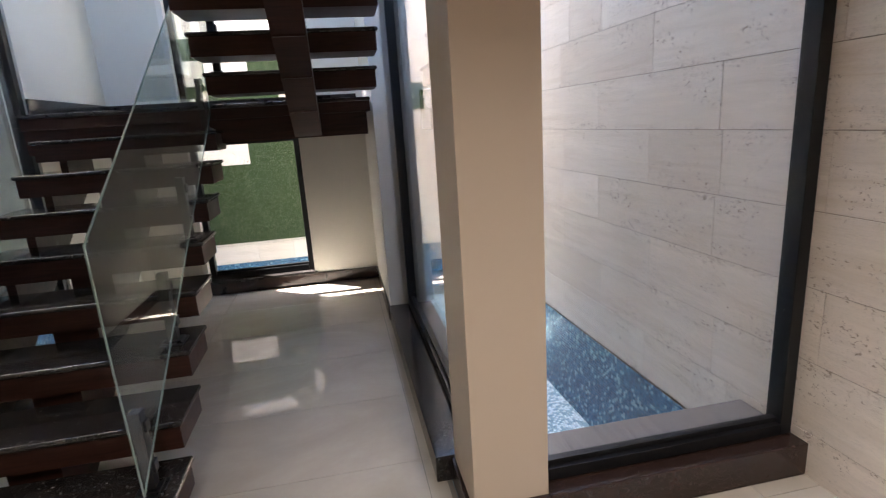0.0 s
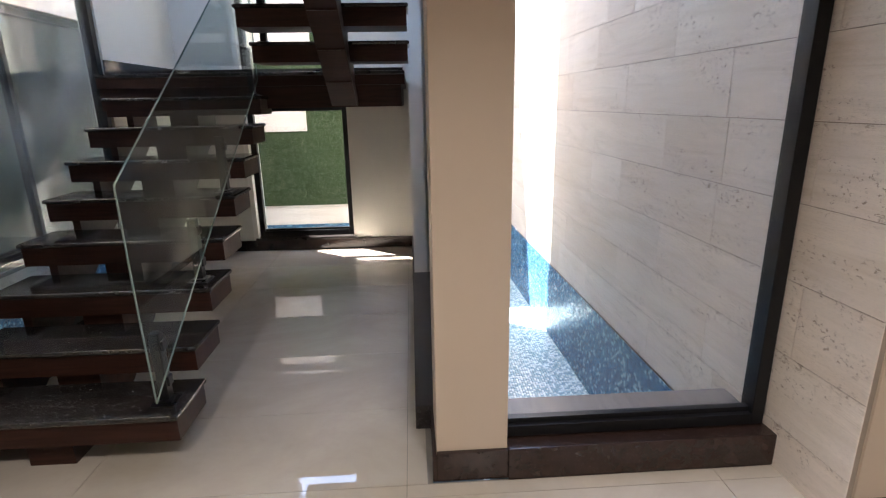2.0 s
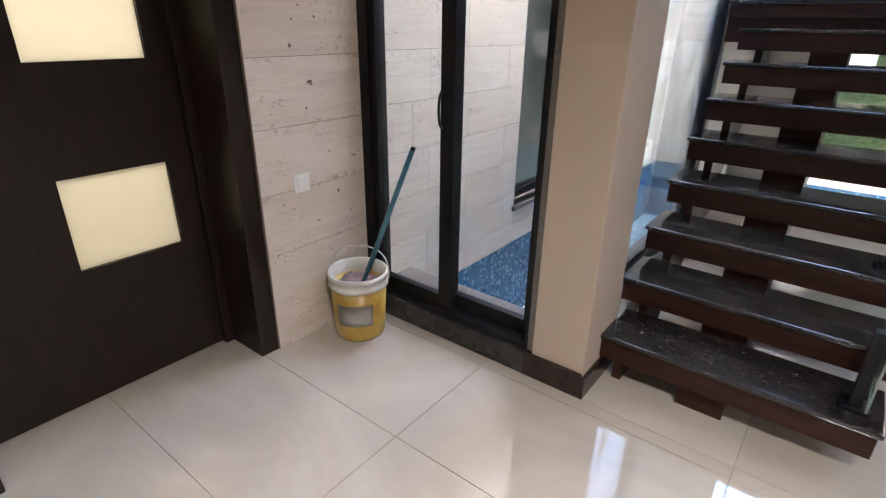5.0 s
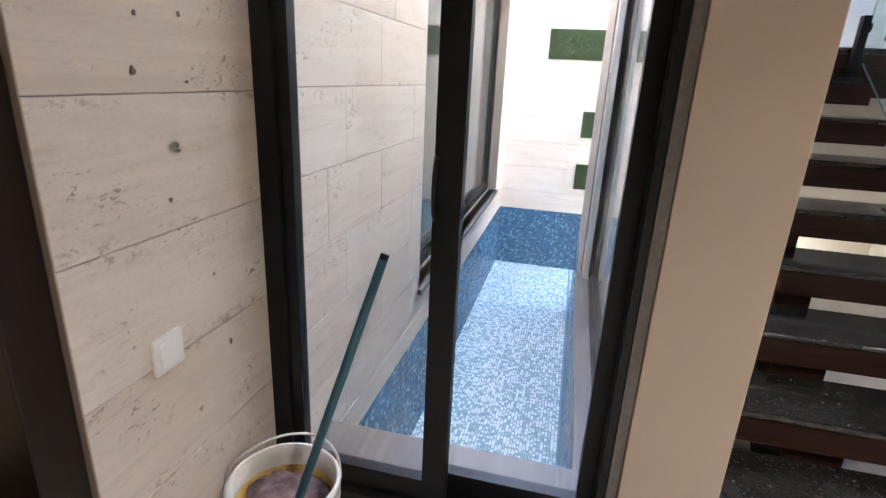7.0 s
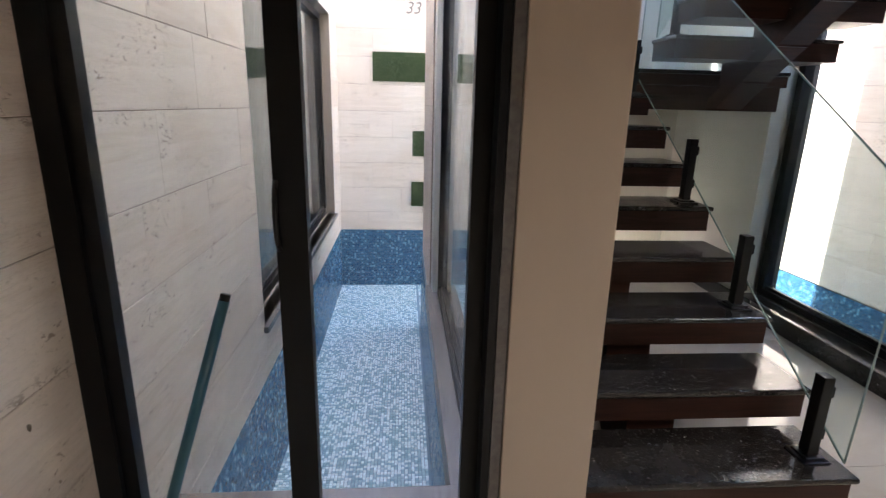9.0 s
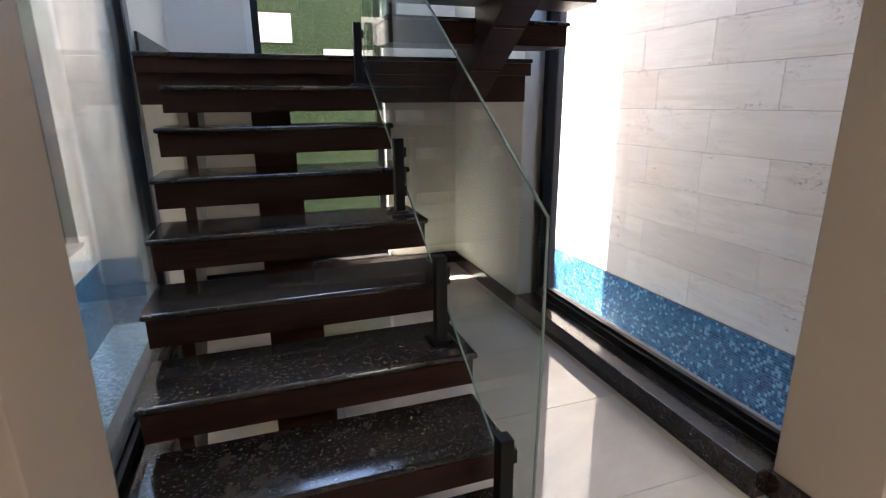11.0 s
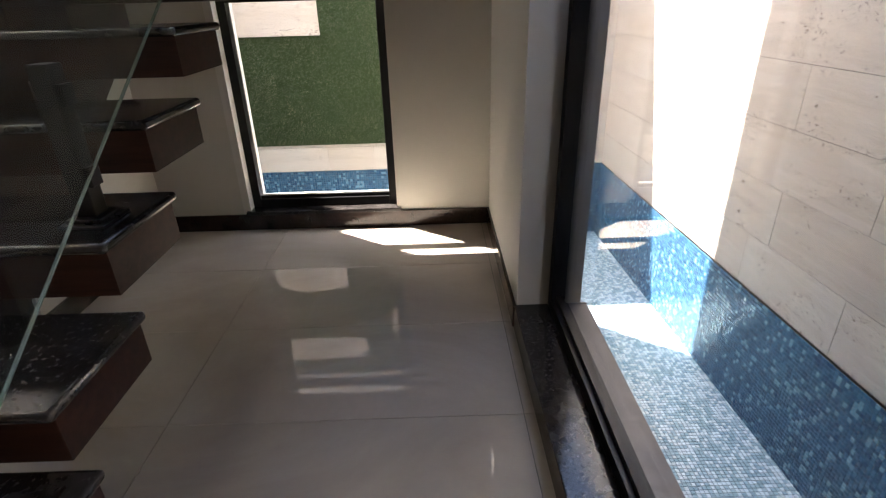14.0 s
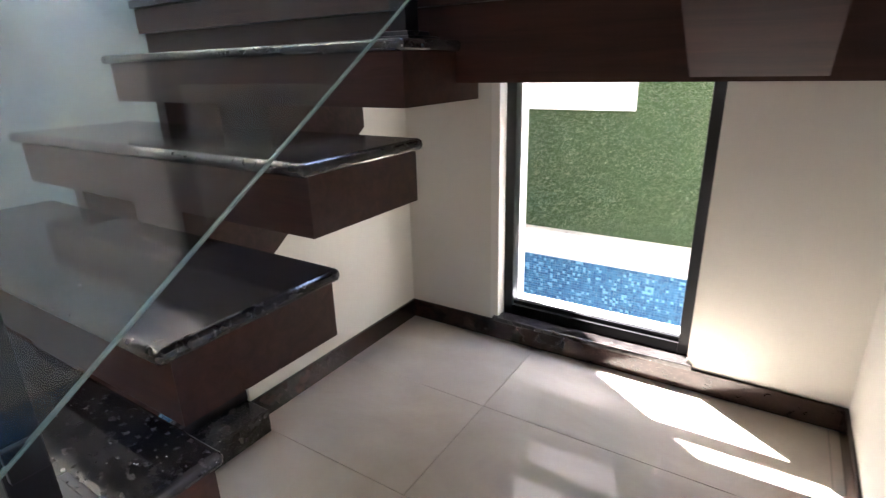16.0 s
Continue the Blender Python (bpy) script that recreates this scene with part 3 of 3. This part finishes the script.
# ---------------------------------------------------------------- lobby things
bucket = thing("bucket", -2.06, 2.79, 0.0, "white plastic pail with a brown mud-stained side, dirty rags inside", "bucket")
PAIL = Mat("stained_yellow_plastic", 0.35)
stain = PAIL.noise(5, 4, 0.6, PAIL.mapped((1, 1, 0.8), PAIL.world()), 0.8)
PAIL.colour(PAIL.ramp(stain, (0.36, (0.52, 0.42, 0.20)), (0.48, (0.50, 0.34, 0.08)), (0.62, (0.40, 0.24, 0.04)), (0.72, (0.16, 0.10, 0.04))))
RIM = Mat("white_plastic", 0.4)
RIM.colour(RIM.ramp(RIM.noise(9, 4, vector=RIM.world()), (0.4, (0.55, 0.53, 0.48)), (0.6, (0.72, 0.71, 0.67))))
RAG = Mat("dirty_rag", 0.9)
RAG.colour(RAG.ramp(RAG.noise(14, 4, vector=RAG.world()), (0.35, (0.05, 0.025, 0.025)), (0.6, (0.20, 0.13, 0.125)))).bump(RAG.noise(40, 4, vector=RAG.world()), 0.6, 0.01)
M = Matrix.Translation((-2.06, 2.79, 0))


def at(bm, m):
    bmesh.ops.transform(bm, matrix=m, verts=bm.verts[:])
    return bm


part("body", at(lathe([(0.0, 0.0), (0.118, 0.0), (0.124, 0.01), (0.138, 0.275), (0.132, 0.275), (0.115, 0.015), (0.0, 0.015)]), M), PAIL.m, bucket, smooth=True)
part("rim", at(lathe([(0.136, 0.272), (0.148, 0.272), (0.149, 0.287), (0.142, 0.291), (0.143, 0.315), (0.150, 0.317), (0.150, 0.335), (0.145, 0.342), (0.137, 0.340), (0.133, 0.272)]), M), RIM.m, bucket, "chipped white rim", smooth=True)
tag = [(0.1275 + 0.014 * (z - 0.01) / 0.265, z) for z in (0.09, 0.12, 0.16, 0.205)]
label = bmesh.new()
rings = [[label.verts.new(((r + 0.0012) * math.cos(a), (r + 0.0012) * math.sin(a), z)) for a in [radians(-92 + 7 * k) for k in range(12)]] for r, z in tag]
for a, b in zip(rings, rings[1:]):
    for k in range(11):
        label.faces.new((a[k], a[k + 1], b[k + 1], b[k]))
bmesh.ops.solidify(label, geom=label.faces[:], thickness=0.0008)
part("label", at(label, M), RIM.m, bucket, "faded pale paper label", smooth=True)
handle = [(0.149 * math.cos(a), 0.03 + 0.02 * math.sin(a * 2), 0.30 + 0.155 * math.sin(a) ** 0.8) for a in [math.pi * k / 24 for k in range(25)]]
part("wire_handle", at(tube(handle, 0.0035, 8), M @ pose(0, 0, 0, 0, 0, 25)), RIM.m, bucket, "white wire handle", smooth=True)
rags = bmesh.new()
bmesh.ops.create_icosphere(rags, subdivisions=4, radius=0.12)
for v in rags.verts:
    n = noise.noise(v.co * 22) * 0.02 + noise.noise(v.co * 60) * 0.008
    v.co = Vector((v.co.x * 1.0, v.co.y * 1.0, v.co.z * 0.35)) + v.normal * n
part("rag", at(rags, M @ Matrix.Translation((0, 0, 0.25))), RAG.m, bucket, "wet brown cleaning rags", smooth=True)

mop = thing("mop_stick", -2.02, 2.78, 0.25, "teal metal mop stick leaning from the bucket", "mop stick")
TEAL = Mat("teal_painted_metal", 0.3)
TEAL.colour(TEAL.mix(TEAL.noise(12, 3, vector=TEAL.world()), (0.03, 0.10, 0.14), (0.05, 0.15, 0.20)))
s0, s1 = Vector((-2.03, 2.77, 0.235)), Vector((-1.85, 2.965, 0.93))
part("shaft", tube([s0, s0.lerp(s1, 0.5), s1], 0.0125, 14), TEAL.m, mop, smooth=True)
# Solid black plug: the shade inside the open tube end, put in as colour.
part("hollow_end_shade", tube([s1, s1 + (s1 - s0) * 0.02], 0.0115, 14), BLACK, mop, "black plug standing for the shade in the hollow end")

SWITCH = Mat("white_switch_plastic", 0.3).colour((0.82, 0.82, 0.80)).m
switch = thing("light_switch", -2.222, 2.625, 0.784, "white plastic wall switch on travertine", "switch")
part("plate", boxes((-2.222, -2.212, 2.583, 2.667, 0.742, 0.826), bevel=0.003), SWITCH, switch)
part("rocker", boxes((-2.212, -2.207, 2.599, 2.651, 0.757, 0.811), bevel=0.002), SWITCH, switch)


# ---------------------------------------------------------------- travertine walls, slab by slab
ROW = 0.283
SLABS = {}


def slab_mesh(w, h):
    key = (round(w, 3), round(h, 3))
    if key not in SLABS:
        bm = boxes((0.0010, w - 0.0010, 0, 0.02, 0.0013, h - 0.0013))
        bmesh.ops.bevel(bm, geom=[e for e in bm.edges if all(v.co.y < 0.001 for v in e.verts)], offset=0.001, segments=1, affect="EDGES")
        me = bpy.data.meshes.new("stone_slab")
        bm.to_mesh(me)
        bm.free()
        me.materials.append(TRAV)
        SLABS[key] = me
    return SLABS[key]


def minus(rect, holes):
    """What is left of a rectangle (u0, u1, z0, z1) when others are cut out of it."""
    left = [rect]
    for h0, h1, k0, k1 in holes:
        rest = []
        for u0, u1, z0, z1 in left:
            if h1 <= u0 or h0 >= u1 or k1 <= z0 or k0 >= z1:
                rest.append((u0, u1, z0, z1))
                continue
            a, b = max(u0, h0), min(u1, h1)
            rest += [(u0, a, z0, z1), (b, u1, z0, z1), (a, b, z0, max(z0, k0)), (a, b, min(z1, k1), z1)]
        left = [r for r in rest if r[1] - r[0] > 0.02 and r[3] - r[2] > 0.015]
    return left


def stone_wall(name, m, length, z0, z1, start, seed, holes=(), label="", thick=0.2, row=ROW, bond=(1.03, 0.88, 0.365)):
    """A clad wall: m sets its left foot, facing along its own -y; courses in running bond (slab length, two offsets) before a mortar backing."""
    rng = random.Random(seed)
    back = boxes(*[(u0, u1, 0.0035, thick, a, b) for u0, u1, a, b in minus((0, length, z0, z1), holes)])
    wall = structure(name, back, JOINT, label, "wall")
    wall.matrix_basis = m
    w, *offsets = bond
    first = math.floor((z0 - start) / row)
    for k in range(first, math.ceil((z1 - start) / row)):
        z = start + k * row
        cuts, u = [], offsets[k % 2] - w
        while u < length + w:
            cuts.append(u + rng.uniform(-0.03, 0.03))
            if rng.random() < 0.22:
                cuts.append(u + w * rng.choice((0.36, 0.5, 0.62)))
            u += w
        for a0, a1 in zip(cuts, cuts[1:]):
            piece = (max(0, a0), min(length, a1), max(z0, z), min(z1, z + row))
            if piece[1] - piece[0] < 0.02:
                continue
            for u0, u1, a, b in minus(piece, holes):
                if u1 - u0 > 0.02 and b - a > 0.015:
                    ob = new("stone_slab", slab_mesh(u1 - u0, b - a))
                    ob.parent = wall
                    ob.matrix_basis = Matrix.Translation((u0, rng.uniform(-0.0006, 0.0006), a))
    return wall


# right wall runs slightly askew; it is seen from its -x side
skew = math.degrees(math.atan2(0.165, 5.0))
stone_wall("wall_travertine_right", pose(right_wall(8.02), 8.02, 0, 0, 0, -90 + skew), 5.352, Z_MOSAIC, 3.6, 0.46, 3, label="honed travertine slab wall of the right court")
structure("pool_wall_backing", boxes((2.37, 2.75, 3.02, 8.3, -1.0, 3.6)), JOINT, "masonry behind the travertine wall", "wall")
stone_wall("wall_travertine_left", pose(-2.222, 2.417, 0, 0, 0, 90), 0.643, 0.0, 2.98, 0.479, 5, label="honed travertine slab lobby wall", thick=0.045, row=0.28, bond=(3.0, 2.9, 2.95))
stone_wall("wall_court_left", pose(-2.19, 3.10, 0, 0, 0, 90), 4.90, Z_MOSAIC, 4.9, 0.557, 6, holes=((1.40, 4.38, 0.20, 2.20),),
           label="honed travertine slab wall of the left court", thick=0.26, row=0.257, bond=(0.82, 0.40, 0.78))
TURF = [(1.38, 3.45, 0.15, 2.45), (0.703, 1.38, 1.605, 1.913), (1.15, 1.38, 0.785, 1.067), (1.142, 1.38, 0.196, 0.482), (3.95, 4.27, 1.58, 1.88), (1.15, 1.38, 2.54, 2.83)]
BLOCKS = [(1.39, 2.185, 1.072, 1.36), (2.6, 3.2, 1.62, 1.90), (1.5, 2.3, 1.95, 2.22)]
stone_wall("wall_boundary", pose(-2.5, 8.0, 0, 0, 0, 0), 5.0, Z_MOSAIC, 3.4, Z_MOSAIC + 0.22, 8, holes=TURF, label="travertine slab boundary wall with turf panels", thick=0.25, row=0.29, bond=(0.72, 0.30, 0.66))
stone_wall("wall_pier_stone", pose(-1.262, Y_OUT, 0, 0, 0, -90), 1.32, -0.1, TOP, 0.505, 9, label="travertine clad outer face of the stair wall", thick=0.01)

# small dark chips and filler marks in the lobby's travertine
CHIP = Mat("dark_stone_chip", 0.8)
CHIP.colour(CHIP.ramp(CHIP.noise(60, 3, vector=CHIP.world()), (0.35, (0.10, 0.08, 0.06)), (0.65, (0.30, 0.25, 0.20))))
rng = random.Random(12)
for cy, cz, sy, sz in ((2.717, 1.214, 0.015, 0.008), (2.726, 1.203, 0.010, 0.004), (2.635, 1.36, 0.007, 0.009), (2.655, 1.46, 0.004, 0.005), (2.77, 1.47, 0.004, 0.005), (2.775, 1.34, 0.005, 0.003), (2.69, 1.105, 0.006, 0.006), (2.80, 0.90, 0.004, 0.004), (2.60, 0.80, 0.006, 0.008), (2.84, 0.70, 0.005, 0.010)):
    rim = []
    for k in range(11):
        a = 2 * math.pi * k / 11
        r = rng.uniform(0.7, 1.2)
        rim.append((cy + sy * r * math.cos(a), cz + sz * r * math.sin(a)))
    tagged(part("stone_chip", prism(rim, "x", -2.2235, -2.2195), CHIP.m), "dark chip mark in the travertine wall", "mark", "wall marks")


# court window in the left wall
court = window("window_court", "x", -2.35, 0.07, 4.50, 7.48, 0.205, 2.20, 0.06, 0.06, GLASS_COURT, "black framed sliding window of the neighbouring room", mullions=(5.99,))
structure("sill_court_window", boxes((-2.27, -2.165, 4.47, 7.51, 0.165, 0.20), bevel=0.003), SILL, "grey stone sill of the court window", "sill")

# ---------------------------------------------------------------- artificial turf and stone blocks on the boundary wall
GRASS = Mat("artificial_turf", 0.7)
GRASS.colour(GRASS.mix(GRASS.ramp(GRASS.noise(5.0, 5, 0.7, GRASS.world()), (0.40, (0, 0, 0)), (0.75, (0.7, 0.7, 0.7))), GRASS.ramp(GRASS.island(), (0.0, (0.024, 0.040, 0.016)), (0.6, (0.052, 0.076, 0.034)), (1.0, (0.17, 0.18, 0.11))), (0.13, 0.14, 0.085)))
BACKING = Mat("turf_backing", 0.9).colour((0.030, 0.055, 0.016)).m


def turf_panel(x0, x1, z0, z1, holes, seed):
    root = part("turf_panel", boxes(*[(a, b, 7.985, 8.02, c, d) for a, b, c, d in minus((x0, x1, z0, z1), holes)]), BACKING)
    tagged(root, "green artificial turf panel on the boundary wall", "turf", "turf panels")
    rng = np.random.default_rng(seed)
    n = int((x1 - x0) * (z1 - z0) * 9000)
    x, z = rng.uniform(x0 + 0.004, x1 - 0.004, n), rng.uniform(z0 + 0.004, z1 - 0.004, n)
    keep = np.ones(n, bool)
    for a, b, c, d in holes:
        keep &= ~((x > a - 0.003) & (x < b + 0.003) & (z > c - 0.003) & (z < d + 0.003))
    x, z = x[keep], z[keep]
    n = len(x)
    ang, lng = rng.uniform(0, 2 * np.pi, n), rng.uniform(0.012, 0.026, n)
    wide = 0.0022
    tip = np.stack([x + np.cos(ang) * lng * 0.7, 7.985 - lng, z + np.sin(ang) * lng * 0.7 - 0.004], 1)
    a = np.stack([x - np.sin(ang) * wide, np.full(n, 7.986), z + np.cos(ang) * wide], 1)
    b = np.stack([x + np.sin(ang) * wide, np.full(n, 7.986), z - np.cos(ang) * wide], 1)
    verts = np.stack([a, b, tip], 1).reshape(-1, 3)
    me = bpy.data.meshes.new("grass_blades")
    me.from_pydata(verts.tolist(), [], np.arange(3 * n).reshape(-1, 3).tolist())
    me.materials.append(GRASS.m)
    ob = new("grass_blades", me)
    ob.parent = root
    tagged(ob, kind="stuff")


for k, (u0, u1, z0, z1) in enumerate(TURF):
    holes = [(a - 2.5, b - 2.5, c, d) for a, b, c, d in BLOCKS] if k == 0 else []
    turf_panel(u0 - 2.5, u1 - 2.5, z0, z1, holes, 20 + k)
for a, b, c, d in BLOCKS:
    tagged(part("stone_block", boxes((a - 2.5, b - 2.5, 7.965, 8.02, c, d), bevel=0.003), TRAV), "pale travertine block set in the turf", "stone block", "stone blocks")


# ---------------------------------------------------------------- pools lined with mosaic
structure("pool_basin", boxes((-2.6, 2.7, 3.30, 8.3, -1.0, Z_POOL - 0.006), (-2.45, -2.20, 3.3, 8.3, Z_POOL - 0.006, Z_MOSAIC), (-2.2, 2.3, 8.012, 8.3, Z_POOL - 0.006, Z_MOSAIC),
                              (-2.3, -1.30, 3.22, 3.33, Z_POOL, 0.0), (1.27, 2.34, 3.22, 3.33, Z_POOL, 0.0), (1.0, 1.235, 3.33, 6.7, Z_POOL, 0.0), (-1.27, -1.0, 3.33, 6.7, Z_POOL, -0.02),
                              (-1.27, 1.235, 6.4, 6.715, Z_POOL, 0.0)), POOL_GROUT, "concrete pool basin round the stair hall", "pool")


def mosaic_sheet(name, origin, u, v, lu, lv, material, seed, label, pitch=0.021):
    """A sheet of small glass tiles on a plane: origin, two unit directions and the lengths along them."""
    o, u, v = Vector(origin), Vector(u), Vector(v)
    n = u.cross(v)
    nu, nv = int(lu / pitch), int(lv / pitch)
    rng = np.random.default_rng(seed)
    gu, gv = np.meshgrid(np.arange(nu) * pitch, np.arange(nv) * pitch)
    gu, gv = gu.ravel(), gv.ravel()
    g, s = 0.0010, pitch
    corners = np.array([(g, g, 0), (s - g, g, 0), (s - g, s - g, 0), (g, s - g, 0), (g + .001, g + .001, 1), (s - g - .001, g + .001, 1), (s - g - .001, s - g - .001, 1), (g + .001, s - g - .001, 1)])
    count = len(gu)
    tilt = rng.normal(0, 0.0006, (count, 3))
    h = 0.004 + (corners[None, :, 0] - s / 2) / s * tilt[:, None, 0] * 2 + (corners[None, :, 1] - s / 2) / s * tilt[:, None, 1] * 2
    a = gu[:, None] + corners[None, :, 0]
    b = gv[:, None] + corners[None, :, 1]
    c = corners[None, :, 2] * h
    verts = np.array(o)[None, None] + a[..., None] * np.array(u) + b[..., None] * np.array(v) + c[..., None] * np.array(n)
    quad = np.array([(4, 5, 6, 7), (0, 1, 5, 4), (1, 2, 6, 5), (2, 3, 7, 6), (3, 0, 4, 7)])
    faces = (np.arange(count)[:, None, None] * 8 + quad[None]).reshape(-1, 4)
    me = bpy.data.meshes.new(name)
    me.from_pydata(verts.reshape(-1, 3).tolist(), [], faces.tolist())
    me.materials.append(material)
    ob = new(name, me)
    return tagged(ob, label, "mosaic", kind="stuff")


LW, LF = "deep blue glass mosaic on the pool wall", "pale blue glass mosaic pool floor"
mosaic_sheet("mosaic_floor", (1.24, 3.34, Z_POOL), (1, 0, 0), (0, 1, 0), 1.07, 4.66, MOSAIC_FLOOR, 31, LF)
mosaic_sheet("mosaic_floor", (-2.195, 3.34, Z_POOL), (1, 0, 0), (0, 1, 0), 0.92, 4.66, MOSAIC_FLOOR, 32, LF)
mosaic_sheet("mosaic_floor", (-1.27, 6.72, Z_POOL), (1, 0, 0), (0, 1, 0), 2.51, 1.28, MOSAIC_FLOOR, 33, LF)
way = Vector((right_wall(8.0) - right_wall(3.0), 5.0, 0)).normalized()
mosaic_sheet("mosaic_wall", (right_wall(3.33) - 0.004, 3.33, Z_POOL), (0, 0, 1), way, 0.70, 4.67, MOSAIC_WALL, 34, LW)
mosaic_sheet("mosaic_wall", (-2.198, 8.0, Z_POOL), (0, 0, 1), (0, -1, 0), 0.70, 4.67, MOSAIC_WALL, 35, LW)
mosaic_sheet("mosaic_wall", (-2.19, 8.01, Z_POOL), (1, 0, 0), (0, 0, 1), 4.4, 0.70, MOSAIC_WALL, 36, LW)
mosaic_sheet("mosaic_wall", (-1.273, 3.34, Z_POOL), (0, 0, 1), (0, 1, 0), 0.77, 3.38, MOSAIC_WALL, 37, LW)
mosaic_sheet("mosaic_wall", (1.238, 6.72, Z_POOL), (0, 0, 1), (0, -1, 0), 0.78, 3.38, MOSAIC_WALL, 38, LW)


# ---------------------------------------------------------------- floor tiles
XJ = [-2.60, -1.40, -0.35, 0.90, 2.09, 2.6]
YJ = [-4.2] + [2.34 - 0.583 * k for k in range(11, 0, -1)] + [2.34 + 0.583 * k for k in range(7)] + [Y_BACK]
TILES = {}


def floor_tile(x0, x1, y0, y1):
    key = (round(x1 - x0, 3), round(y1 - y0, 3))
    if key not in TILES:
        bm = boxes((0.0014, key[0] - 0.0014, 0.0014, key[1] - 0.0014, -0.008, 0.0))
        me = bpy.data.meshes.new("floor_tile")
        bm.to_mesh(me)
        bm.free()
        me.materials.append(TILE)
        TILES[key] = me
    ob = new("floor_tile", TILES[key])
    ob.parent = FLOOR
    ob.matrix_basis = Matrix.Translation((x0, y0, 0))


for x0, x1 in zip(XJ, XJ[1:]):
    for y0, y1 in zip(YJ, YJ[1:]):
        if y1 <= 3.0:
            floor_tile(x0, x1, y0, y1)
        elif y0 < 3.0:
            floor_tile(x0, x1, y0, 2.99)
            if x1 > X_LEFT and x0 < 0.98:
                floor_tile(max(x0, X_LEFT), min(x1, 0.98), 2.99, y1)
        elif x1 > X_LEFT and x0 < 0.98:
            floor_tile(max(x0, X_LEFT), min(x1, 0.98), y0, y1)


# pencilled number on the boundary wall
ink = bpy.data.curves.new("mason_mark", "FONT")
ink.body, ink.size, ink.extrude, ink.shear = "33", 0.17, 0.0008, 0.25
mark = new("mason_mark", ink)
mark.matrix_basis = pose(-1.44, 7.978, 2.31, 90, 0, 0)
bpy.context.view_layer.update()
flat = bpy.data.meshes.new_from_object(mark.evaluated_get(bpy.context.evaluated_depsgraph_get()))
bpy.data.objects.remove(mark)
flat.materials.append(Mat("grey_pencil", 0.8).colour((0.16, 0.14, 0.13)).m)
mark = new("mason_mark", flat)
mark.matrix_basis = pose(-1.44, 7.978, 2.31, 90, 0, 0)
tagged(mark, "pencilled number on the travertine boundary wall", "mark", "wall marks")

# unreadable pencil strokes on the court wall beside the sliding door
PENCIL = flat.materials[0]
strokes = [((3.29, 1.66), (3.33, 1.63), (3.35, 1.70)), ((3.38, 1.665), (3.42, 1.665)), ((3.45, 1.74), (3.44, 1.63)), ((3.43, 1.70), (3.49, 1.705)),
           ((3.53, 1.70), (3.51, 1.66), (3.56, 1.655), (3.54, 1.625))]
scribble = thing("pencil_scribble", -2.19, 3.42, 1.63, "grey pencil scribble on the travertine court wall", "mark", "wall marks")
for way in strokes:
    part("stroke", tube([(-2.1925, y, z) for y, z in way], 0.0028, 6), PENCIL, scribble)
